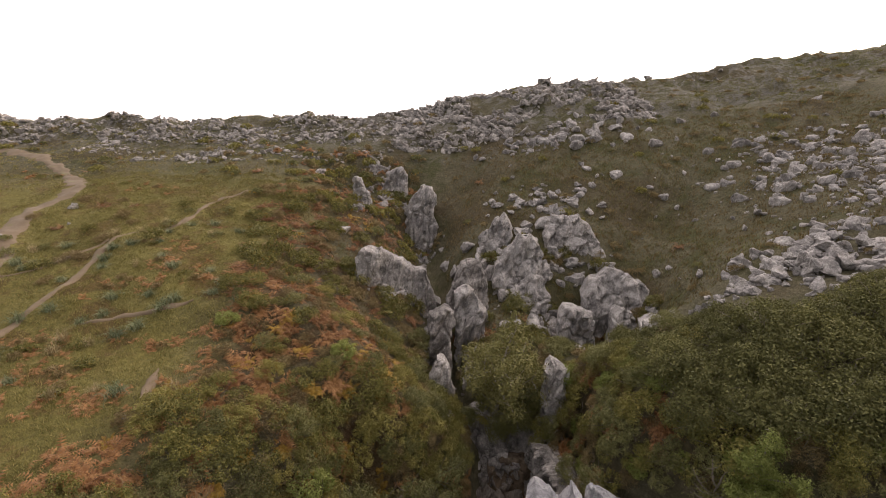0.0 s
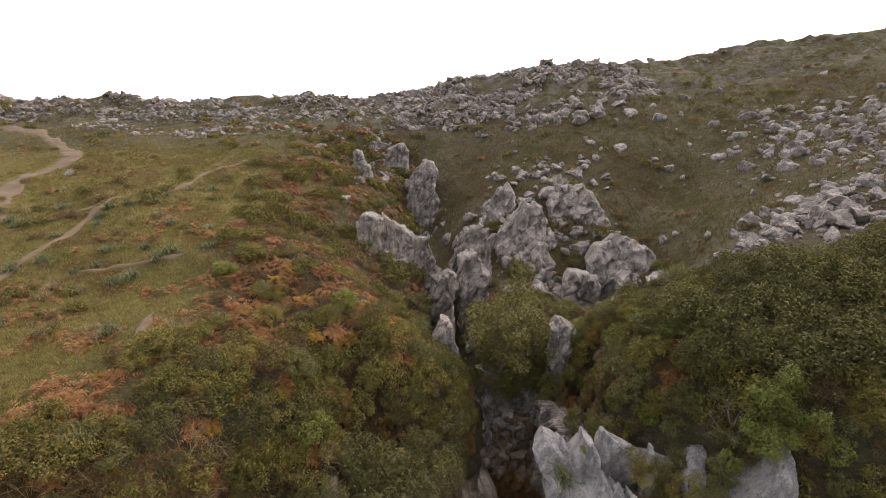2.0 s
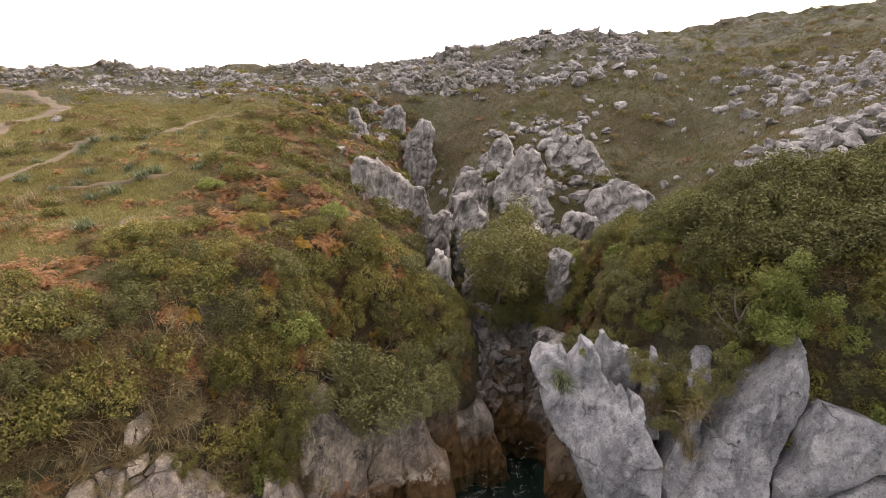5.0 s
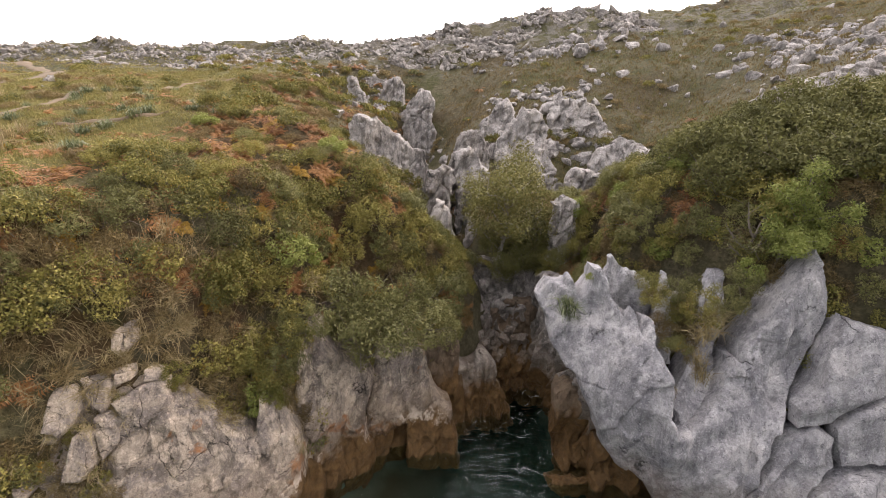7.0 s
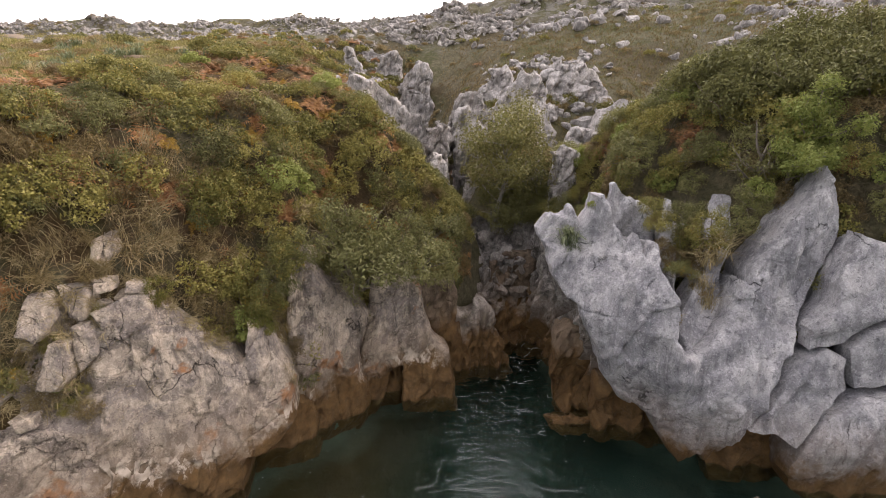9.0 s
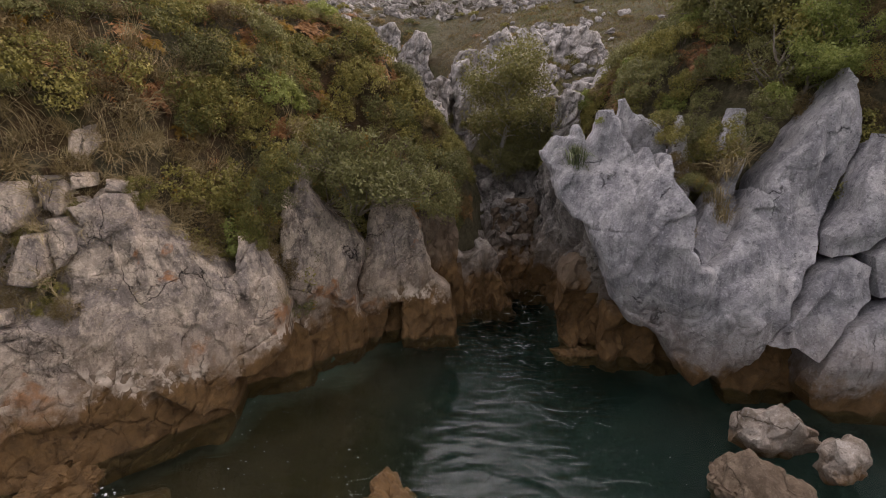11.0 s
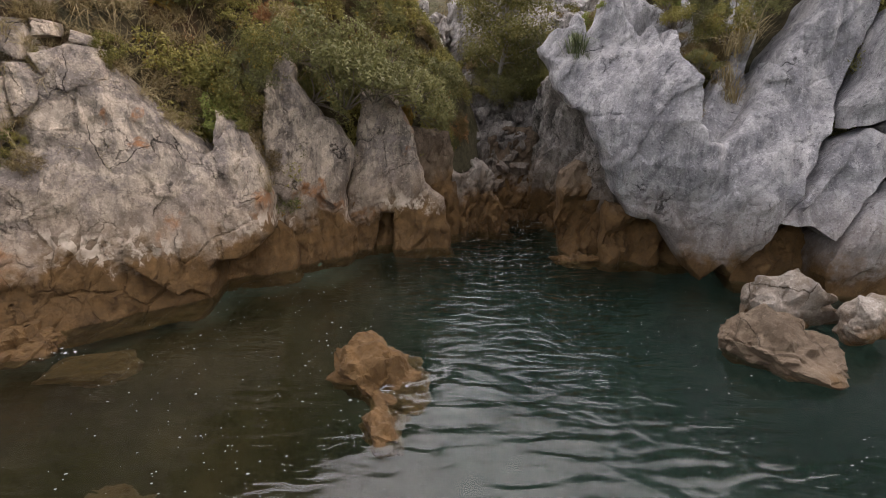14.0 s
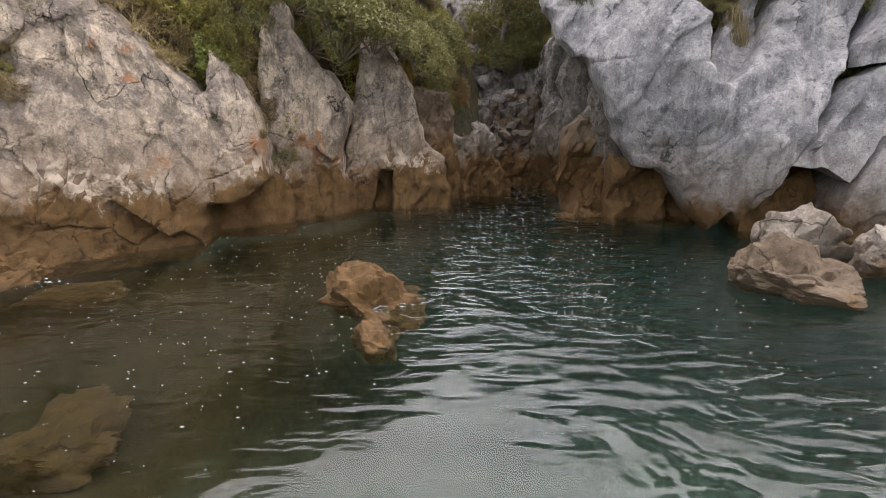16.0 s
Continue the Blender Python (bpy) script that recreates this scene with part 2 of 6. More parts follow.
def earth():
    n = Nodes("turf_and_soil")
    big, mid, fine = n.noise(0.11, 5, 0.6), n.noise(0.6, 7, 0.65, warp=0.5), n.noise(9, 6, 0.7)
    # haze over the hill put into the heath's colour, greyer and paler
    heath = n.stops(n.noise(1.6, 10, 0.76), [(0.036, 0.032, 0.02), (0.12, 0.107, 0.066), (0.215, 0.19, 0.12), (0.34, 0.29, 0.19)])
    turf = n.stops(mid, [(0.125, 0.112, 0.034), (0.24, 0.205, 0.064), (0.37, 0.29, 0.115)])
    split = n.add("ShaderNodeSeparateXYZ", Vector=n.place.outputs["Position"])
    west = n.ramp(n.math("ADD", split.outputs["X"], n.math("MULTIPLY", big, 6.0)), -6.5, -10.5)
    near = n.ramp(n.math("ADD", split.outputs["Y"], n.math("MULTIPLY", big, 16.0)), 58.0, 46.0)
    heath = n.mix(n.math("MULTIPLY", n.ramp(n.noise(0.28, 7, 0.68, warp=0.6), 0.48, 0.60), 0.75), heath, (0.082, 0.085, 0.03))
    heath = n.mix(n.math("MULTIPLY", n.ramp(n.noise(0.085, 7, 0.6, warp=0.8), 0.50, 0.60), 0.55), heath, (0.095, 0.062, 0.034))
    c = n.mix(n.math("MULTIPLY", west, near), heath, turf)
    karst = n.math("MULTIPLY", n.ramp(n.math("ADD", split.outputs["Y"], n.math("MULTIPLY", n.noise(0.16, 6, 0.6), 14.0)), 61.0, 66.0), n.ramp(n.noise(0.8, 9, 0.7, warp=0.7), 0.50, 0.54))
    c = n.mix(n.math("MULTIPLY", karst, 0.85), c, n.stops(n.noise(2.2, 9, 0.75), [(0.10, 0.09, 0.08), (0.24, 0.22, 0.195), (0.40, 0.37, 0.335)]))
    slope = n.math("MULTIPLY", n.ramp(split.outputs["X"], -1.5, -4.0), near)
    rust = n.math("MULTIPLY", n.ramp(n.noise(0.30, 6, 0.65), 0.51, 0.58), slope)
    c = n.mix(n.math("MULTIPLY", rust, 0.6), c, (0.13, 0.062, 0.03))
    c = n.mix(n.ramp(fine, 0.3, 0.8), n.mix(0.5, c, (0.02, 0.02, 0.008)), c)
    c = n.mix(1.0, c, n.stops(n.noise(4.0, 10, 0.78), [(0.05, 0.05, 0.05), (0.55, 0.56, 0.55), (1.2, 1.19, 1.16), (2.0, 1.95, 1.9)]), "MULTIPLY")
    # seabed colour: sand, western brown, and darkening with depth for light lost in water
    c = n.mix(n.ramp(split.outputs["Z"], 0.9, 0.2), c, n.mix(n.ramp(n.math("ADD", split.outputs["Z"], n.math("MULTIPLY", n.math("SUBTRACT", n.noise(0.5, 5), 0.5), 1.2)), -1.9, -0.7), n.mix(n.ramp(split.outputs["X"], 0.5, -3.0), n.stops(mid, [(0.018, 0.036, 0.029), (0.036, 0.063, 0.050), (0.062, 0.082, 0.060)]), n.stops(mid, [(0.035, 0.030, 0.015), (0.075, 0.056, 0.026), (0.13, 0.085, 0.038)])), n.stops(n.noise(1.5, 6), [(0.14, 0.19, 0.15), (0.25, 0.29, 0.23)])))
    n.put(n.bsdf.inputs["Base Color"], c)
    n.bsdf.inputs["Roughness"].default_value = 0.95
    n.bsdf.inputs["Specular IOR Level"].default_value = 0.1
    n.put(n.bsdf.inputs["Normal"], n.bump(n.math("ADD", n.noise(2.5, 8, 0.7), n.math("MULTIPLY", fine, 0.4)), 0.9, 0.25))
    return n.m


def trodden():
    n = Nodes("trodden_earth")
    c = n.stops(n.noise(2.4, 7, 0.65), [(0.095, 0.068, 0.04), (0.16, 0.115, 0.07), (0.22, 0.165, 0.105)])
    c = n.mix(n.ramp(n.noise(0.8, 5), 0.60, 0.72), c, (0.15, 0.13, 0.05))
    n.put(n.bsdf.inputs["Base Color"], c)
    n.bsdf.inputs["Roughness"].default_value = 0.95
    n.put(n.bsdf.inputs["Normal"], n.bump(n.noise(14, 6), 0.4, 0.03))
    return n.m


def bark(name, a, b):
    n = Nodes(name)
    n.put(n.bsdf.inputs["Base Color"], n.stops(n.noise(8, 6, at=n.where((1, 1, 0.3))), [a, b]))
    n.bsdf.inputs["Roughness"].default_value = 0.9
    return n.m


def seawater():
    n = Nodes("sea_water")
    swell = n.noise(1.45, 1.5, 0.4, at=n.where((0.6, 1.6, 1.0), (0, 0, 0.22)), warp=1.1)
    chop = n.noise(5.0, 3, 0.55, at=n.where((0.7, 1.6, 1.0), (0, 0, -0.3)), warp=0.8)
    split = n.add("ShaderNodeSeparateXYZ", Vector=n.place.outputs["Position"])
    off = n.math("ABSOLUTE", n.math("SUBTRACT", n.math("ADD", split.outputs["X"], n.math("MULTIPLY", n.math("SUBTRACT", n.noise(0.35, 3, 0.5), 0.5), 3.0)), n.math("ADD", 2.0, n.math("MULTIPLY", n.ramp(split.outputs["Y"], 6.5, 3.0), 2.0))))
    stirred = n.math("MULTIPLY", n.ramp(off, 3.2, 0.9), n.ramp(n.noise(0.45, 4, 0.6, warp=0.6), 0.30, 0.50))
    n.put(n.bsdf.inputs["Normal"], n.bump(n.math("ADD", n.math("MULTIPLY", swell, n.math("ADD", 0.24, n.math("MULTIPLY", stirred, 0.95))), n.math("MULTIPLY", chop, n.math("ADD", 0.03, n.math("MULTIPLY", stirred, 0.12)))), 1.0, 0.12))
    n.bsdf.inputs["Base Color"].default_value = (0.52, 0.66, 0.60, 1)
    n.bsdf.inputs["Roughness"].default_value = 0.02
    n.bsdf.inputs["IOR"].default_value = 1.36
    n.bsdf.inputs["Transmission Weight"].default_value = 1.0
    return n.m


def plain(name, colour, rough=0.8):
    n = Nodes(name)
    n.put(n.bsdf.inputs["Base Color"], n.mix(n.noise(7, 4), tuple(0.8 * v for v in colour), colour))
    n.bsdf.inputs["Roughness"].default_value = rough
    return n.m


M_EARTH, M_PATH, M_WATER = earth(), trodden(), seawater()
M_CREAM = limestone("cream_limestone", (0.52, 0.43, 0.335), (0.31, 0.262, 0.225), (0.145, 0.122, 0.104), tide=1.35, orange=1.0, patina=0.66, crust=0.9, chips=0.20, cracked=0.03)
M_GREY = limestone("grey_limestone", (0.455, 0.44, 0.437), (0.315, 0.307, 0.315), (0.165, 0.163, 0.177), tide=0.6, moss=0.06, patina=0.30, chips=0.12, cracked=-0.10)
M_HILL = limestone("hill_limestone", (0.46, 0.43, 0.40), (0.325, 0.302, 0.28), (0.155, 0.144, 0.133), tide=-5, moss=0.4)
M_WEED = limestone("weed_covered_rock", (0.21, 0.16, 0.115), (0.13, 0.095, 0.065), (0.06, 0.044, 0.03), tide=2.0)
M_STAINED = limestone("sea_stained_rock", (0.55, 0.51, 0.46), (0.37, 0.33, 0.29), (0.20, 0.175, 0.14), tide=0.15)
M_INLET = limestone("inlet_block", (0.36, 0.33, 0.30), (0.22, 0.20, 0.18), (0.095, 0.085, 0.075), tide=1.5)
M_RIDGE = limestone("ridge_limestone", (0.46, 0.425, 0.385), (0.33, 0.305, 0.28), (0.18, 0.165, 0.15), tide=-5, moss=0.5)
M_SHELF = limestone("barnacled_rock", (0.21, 0.165, 0.12), (0.12, 0.088, 0.06), (0.055, 0.04, 0.028), tide=-0.3, moss=0.1)
M_GREEN = foliage("bramble_leaves", [(0.088, 0.086, 0.022), (0.182, 0.170, 0.041), (0.335, 0.282, 0.082)])
M_DARK = foliage("evergreen_leaves", [(0.055, 0.057, 0.020), (0.120, 0.117, 0.037), (0.20, 0.186, 0.064)], 0.18, 0.75)
M_OLIVE = foliage("olive_leaves", [(0.085, 0.085, 0.030), (0.162, 0.157, 0.053), (0.25, 0.235, 0.092)])
M_LIME = foliage("fresh_leaves", [(0.118, 0.146, 0.031), (0.215, 0.243, 0.059), (0.335, 0.345, 0.106)], 0.4)
M_TREE = foliage("tree_leaves", [(0.066, 0.066, 0.020), (0.140, 0.132, 0.038), (0.24, 0.215, 0.070)])
M_RUST = foliage("withered_bracken", [(0.12, 0.052, 0.02), (0.25, 0.118, 0.043), (0.38, 0.205, 0.08)])
M_GOLD = foliage("yellowing_leaves", [(0.16, 0.09, 0.015), (0.30, 0.18, 0.025), (0.42, 0.27, 0.05)])
M_HEATH = foliage("heath_twigs", [(0.094, 0.062, 0.027), (0.188, 0.138, 0.056), (0.288, 0.219, 0.100)])
M_SEDGE = foliage("sedge_blades", [(0.10, 0.125, 0.06), (0.17, 0.19, 0.09), (0.26, 0.27, 0.15)])
M_STRAW = foliage("straw_blades", [(0.20, 0.15, 0.07), (0.33, 0.26, 0.13), (0.44, 0.36, 0.20)])
M_HAY = foliage("withered_blades", [(0.12, 0.085, 0.04), (0.21, 0.155, 0.075), (0.31, 0.24, 0.12)])
M_TURF = foliage("turf_blades", [(0.12, 0.117, 0.032), (0.225, 0.197, 0.06), (0.37, 0.295, 0.12)])
M_TWIG = bark("grey_twigs", (0.10, 0.08, 0.06), (0.24, 0.20, 0.16))
M_BARK = bark("bleached_bark", (0.18, 0.16, 0.14), (0.38, 0.35, 0.31))
M_FOAM = plain("sea_foam", (0.55, 0.57, 0.56))

# ---- the lie of the land ----
# shore of the cove, from its open west side round the head to the east side
SHORE = [(-60, -6), (-30, 1), (-16, 5.2), (-10.5, 7.6), (-8.0, 9.5), (-6.3, 11.3), (-5.2, 13.0), (-3.2, 14.2), (-2.8, 16.1), (-0.9, 16.7), (0.6, 18.3), (2.4, 20.2), (3.4, 22.6),
         (5.6, 22.2), (5.3, 17.0), (7.0, 15.2), (8.2, 13.4), (10.0, 12.6), (12.4, 11.4), (17, 9.0), (30, 3), (60, -5)]


def shore_distance(x, y):
    """Metres inland of the shore; negative over the water."""
    x, y = np.asarray(x, float), np.asarray(y, float)
    best = np.full(x.shape, 1e9)
    inside = np.zeros(x.shape, bool)
    ring = SHORE + [(60, -400), (-60, -400)]
    for i, (ax, ay) in enumerate(ring):
        bx, by = ring[(i + 1) % len(ring)]
        ex, ey = bx - ax, by - ay
        if i < len(SHORE) - 1:
            k = np.clip(((x - ax) * ex + (y - ay) * ey) / (ex * ex + ey * ey), 0, 1)
            best = np.minimum(best, np.hypot(x - ax - k * ex, y - ay - k * ey))
        if ay != by:
            inside ^= ((ay > y) != (by > y)) & (x < (bx - ax) * (y - ay) / (by - ay) + ax)
    return np.where(inside, -best, best)


def bell(x, centre, width):
    return np.exp(-((x - centre) / width) ** 2)


def softplus(x, s):
    return s * np.logaddexp(0, x / s)


def upland(x, y):
    """The plateau, the east hill, the bowl and the gully, without the sea cliffs."""
    z = 12.1 + 0.172 * (y - 16) - 0.172 * softplus(y - np.interp(x, [-12, 0], [62.5, 68]), 3) - 0.3 * softplus(y - 92 - 0.25 * np.clip(x, 0, 80), 4)
    z = z + 0.19 * softplus(x - 11, 3) * np.clip(1.15 - y / 400, 0, 1)
    z = z - 0.1 * softplus(x - 66, 6)
    z = z + 3.0 * bell(x, 15, 11) * bell(y, 66, 10) + 1.3 * bell(x, 4, 12) * bell(y, 68, 8)
    z = z + np.interp(x, [-12, 0], [1.9, 1.3]) * bell(y, np.interp(x, [-12, 0], [64.3, 69]) + 0.15 * np.clip(x, 0, 80), np.interp(x, [-12, 0], [4.6, 7]))
    z = z - 1.1 * bell(x, 34, 11) * bell(y, 46, 8)
    z = z + 1.1 * bell(x, 40, 20) * bell(y, 77, 9)
    axis = np.interp(y, [18, 23, 27, 34, 42, 55], [3, 2.5, 0.5, -0.5, -1, -2])
    depth = np.interp(y, [14, 18, 24, 30, 36, 44, 50, 54, 60], [6, 8.0, 7.4, 6.4, 5.6, 4.8, 4.6, 2.2, 0])
    west = np.interp(y, [18, 24, 30, 40, 48, 55], [4.0, 6.0, 8.5, 9.5, 6.5, 6.5])
    east = np.interp(y, [18, 24, 34, 44, 55], [4.5, 6.0, 8, 7, 8])
    u = x - axis
    z = z - depth * np.exp(-(u / np.where(u < 0, west, east)) ** 2)
    z = z - 4.2 * bell(x, 17, 9.5) * bell(y, 37.5, 9) - 6.0 * bell(x, 10.5, 4.8) * bell(y, 30, 5.5) - 1.7 * bell(x, -9, 5) * bell(y, 50, 4)
    slot = np.interp(y, [18, 22, 24, 27, 33, 38, 46], [3.2, 4.0, 2.6, 0.6, -0.6, -0.8, -1.2])
    z = z - np.interp(y, [20, 36, 42, 46.8, 48.5], [2.8, 3.0, 3.6, 3.6, 0]) * bell(x, slot - 0.12 * np.clip(y - 38, 0, 8), np.interp(y, [30, 40], [1.4, 2.2]))
    z = z - 0.3 * softplus(np.abs(x) - 96, 6)
    return np.maximum(z, -7.0)


def land(x, y):
    d = shore_distance(x, y)
    rim = np.interp(d, [-8, -0.9, 0.5, 1.0, 1.5, 1.9, 2.5, 3.6, 7, 12, 40], [-4, -2.2, -0.9, 2.5, 5.3, 7.4, 9.5, 11.1, 12.6, 15, 60])
    # a sandy shoal rises on the seaward side
    rim = np.where(d < 0, np.maximum(rim, np.minimum(-0.75 - 0.42 * (y - 2.0) - 0.10 * np.abs(x - 2.5), -0.6)), rim)
    up = upland(x, y)
    k = 0.5
    h = np.clip(0.5 + 0.5 * (up - rim) / k, 0, 1)
    return up * (1 - h) + rim * h - k * h * (1 - h)


from mathutils.geometry import delaunay_2d_cdt


# ---- ground and sea ----
def grown(lo, hi, fine_lo, fine_hi, fine, grow=1.05, most=400.0):
    """Grid lines, close together between fine_lo and fine_hi and ever wider apart outside."""
    line = list(np.arange(fine_lo, fine_hi, fine))
    for sign, end in ((1, hi), (-1, lo)):
        at, step = (line[-1] if sign > 0 else line[0]), fine
        while sign * at < sign * end:
            step = min(step * grow, most)
            at += sign * step
            line.append(at)
    return np.array(sorted(line))


def grid_faces(nx, ny):
    i = np.arange((ny - 1) * (nx - 1))
    a = (i // (nx - 1)) * nx + i % (nx - 1)
    return np.stack([a, a + 1, a + nx + 1, a + nx], 1)


def lay(x, y):
    """The ground's height, with its tussocks and hollows."""
    x, y = np.atleast_1d(np.asarray(x, float)), np.atleast_1d(np.asarray(y, float))
    p = np.stack([x.ravel(), y.ravel(), 0 * x.ravel()], 1)
    bumps = 0.30 * fbm(p, 5.0, 3, 3) + 0.10 * fbm(p, 0.9, 2, 5)
    far = np.clip((y.ravel() - 54) / 8, 0, 1) * np.clip((78 + 0.2 * np.clip(x.ravel(), 0, 90) - y.ravel()) / 6, 0, 1)
    border, who, _ = cells(p * (0.7, 1.0, 1.0), 3.2, 21)
    crag = far * ((who - 0.4) * 1.3 * np.clip(border / 0.5, 0, 1) + 0.25 * fbm(p, 1.6, 3, 8))
    return (land(x, y).ravel() + bumps + crag).reshape(x.shape)


def evened(line, lo, hi, step):
    """The same grid lines, but step apart from lo to hi."""
    return np.concatenate([line[line < lo - 0.5 * step], np.arange(lo, hi, step), line[line > hi]])


gx, gy = grown(-4600, 4600, -16, 18, 0.38, 1.07), grown(-4600, 4600, 7, 34, 0.38, 1.07)
gx, gy = evened(evened(gx, -68, -16.2, 1.1), 18.2, 78, 1.1), evened(gy, 34.2, 94, 0.75)
X, Y = np.meshgrid(gx, gy)
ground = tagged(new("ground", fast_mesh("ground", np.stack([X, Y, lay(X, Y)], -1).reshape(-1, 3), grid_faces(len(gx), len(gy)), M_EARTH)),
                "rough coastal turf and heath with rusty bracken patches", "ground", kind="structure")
sx = grown(-4600, 4600, -30, 30, 3.0, 1.2)
X, Y = np.meshgrid(sx, sx)
sea = tagged(new("water", fast_mesh("water", np.stack([X, Y, 0 * X], -1).reshape(-1, 3), grid_faces(len(sx), len(sx)), M_WATER)),
             "dark green rippled sea water filling the rocky cove", "water", kind="structure")
sea.visible_shadow = False


def trail(name, points, width, label, seed):
    """A worn path that lies on the ground along the points."""
    pts = np.array(points, float)
    s = np.concatenate([[0], np.cumsum(np.hypot(*np.diff(pts, axis=0).T))])
    at = np.arange(0, s[-1], 0.25)
    line = np.stack([np.interp(at, s, pts[:, 0]), np.interp(at, s, pts[:, 1])], 1)
    for _ in range(6):
        line[1:-1] = (line[:-2] + 2 * line[1:-1] + line[2:]) / 4
    way = np.gradient(line, axis=0)
    side = np.stack([-way[:, 1], way[:, 0]], 1) / np.linalg.norm(way, axis=1)[:, None]
    across = np.linspace(-0.5, 0.5, 9)
    p0 = np.concatenate([line, np.zeros((len(line), 1))], 1)
    wide = width * (1 + 0.42 * fbm(p0, 1.3, 4, seed)) * np.clip(np.minimum(at, at[-1] - at) / 1.0 + 0.25, 0, 1)
    x = line[:, :1] + side[:, :1] * (wide[:, None] * across)
    y = line[:, 1:] + side[:, 1:] * (wide[:, None] * across)
    z = lay(x, y) + 0.08 - 0.16 * np.abs(across * 2) ** 3
    me = fast_mesh(name, np.stack([x, y, z], -1).reshape(-1, 3), grid_faces(len(across), len(line)), M_PATH)
    return tagged(new(name, me), label, "footpath", kind="structure")


trail("path_main", [(-70, 66), (-50.7, 55.6), (-45, 52.6), (-39.5, 48.9), (-35, 45.1), (-32.2, 41.9), (-31.2, 39), (-31.6, 36.7), (-30.8, 33.9), (-29, 30.6), (-28, 28.9), (-26, 24), (-27, 18)],
      1.6, "winding sandy footpath across the grass", 1)
trail("path_trail", [(-21.5, 18.0), (-21.1, 20.6), (-21.1, 22.8), (-20.9, 25.4), (-21.2, 27.4), (-21.9, 30.2), (-21.3, 32), (-19.6, 33.2), (-19.2, 34.9), (-19.1, 38.4), (-17, 42)], 0.5, "narrow worn trail in short grass", 2)
trail("path_branch", [(-27.5, 25.2), (-25.4, 25.7), (-23.8, 27.1), (-22.7, 28.9), (-22, 30.4)], 0.36, "faint branch of a worn trail", 3)
trail("path_edge", [(-18, 21.5), (-16.6, 22), (-14.3, 22.6), (-12.9, 23.2)], 0.36, "faint worn trail by a bramble edge", 4)
trail("path_patch", [(-12.2, 18.2), (-12.1, 17.7), (-11.9, 16.9), (-11.8, 16.1)], 0.55, "bare trodden patch of pale soil", 5)


# ---- rock ----
def craggy(p, seed, block=1.3, power=1.0, step=0.09, tall=0.6, cracks=0.0):
    """How far a rock face stands out at p: leaning broken facets of three sizes, joints, flutes and grain."""
    tilted = p @ np.array([[0.86, 0, 0.5], [0, 1, 0], [-0.5, 0, 0.86]]).T
    warp = p + 0.09 * np.stack([fbm(p, 0.8, 2, seed + 40), fbm(p, 0.8, 2, seed + 41), fbm(p, 0.8, 2, seed + 42)], 1)
    warp = warp @ np.array([[0.9, 0, -0.44], [0, 1, 0], [0.44, 0, 0.9]]).T * (1.25, 1.0, tall)
    who, lean = facets(warp, block, seed, 0.8 * step)
    who2, lean2 = facets(warp + 3.1, block * 0.45, seed + 5, 0.8 * step)
    who3, lean3 = facets(warp + 7.7, max(block * 0.2, 3.2 * step), seed + 6, 0.8 * step)
    out = who * 0.20 * block + 0.5 * lean + who2 * 0.16 * block + 0.6 * lean2 + who3 * 0.09 * block + 0.7 * lean3
    ridge = 0.5 - np.abs(noise3(tilted * (2.4, 2.4, 0.4), 0.8, seed + 11))
    groove = 0.0
    if cracks:
        # open joints, some of them healed
        for scale, deep, s in ((0.95 * block, 1.0, 60), (0.42 * block, 0.55, 70)):
            border = cells(warp + 1.3, scale, seed + s)[0]
            groove = np.maximum(groove, deep * np.clip(1.25 - border / (1.0 * step), 0, 1) * np.clip(0.6 + 2.4 * noise3(p, 0.8 * block, seed + s + 1), 0, 1))
    return -cracks * groove + power * (out + 0.07 * fbm(p, 1.9, 3, seed + 7) + 0.04 * ridge + 0.025 * fbm(p, max(0.22, 3.0 * step), 2, seed + 13))


def rim_distance(p, poly):
    """How far each point of the plane lies inside the ring poly; negative outside."""
    best, inside = np.full(len(p), 1e9), np.zeros(len(p), bool)
    u, v = p[:, 0], p[:, 1]
    for (ax, az), (bx, bz) in zip(poly, np.roll(poly, -1, 0)):
        ex, ez = bx - ax, bz - az
        k = np.clip(((u - ax) * ex + (v - az) * ez) / (ex * ex + ez * ez + 1e-9), 0, 1)
        best = np.minimum(best, np.hypot(u - ax - k * ex, v - az - k * ez))
        if az != bz:
            inside ^= ((az > v) != (bz > v)) & (u < (bx - ax) * (v - az) / (bz - az) + ax)
    return np.where(inside, best, -best)


def filled(ring, step, rng):
    """Points and triangles that fill a ring, about step apart."""
    lo, hi = ring.min(0), ring.max(0)
    U, V = np.meshgrid(np.arange(lo[0], hi[0], step), np.arange(lo[1], hi[1], step * 0.87))
    U[1::2] += step / 2
    p = np.stack([U.ravel(), V.ravel()], 1)
    p = p + rng.uniform(-0.26, 0.26, p.shape) * step
    p = p[rim_distance(p, ring) > 0.55 * step]
    n = len(ring)
    done = delaunay_2d_cdt([Vector(q) for q in np.concatenate([ring, p]).tolist()], [(i, (i + 1) % n) for i in range(n)], [], 1, 1e-6)
    return np.array([q[:] for q in done[0]]), np.array([f for f in done[2] if len(f) == 3])


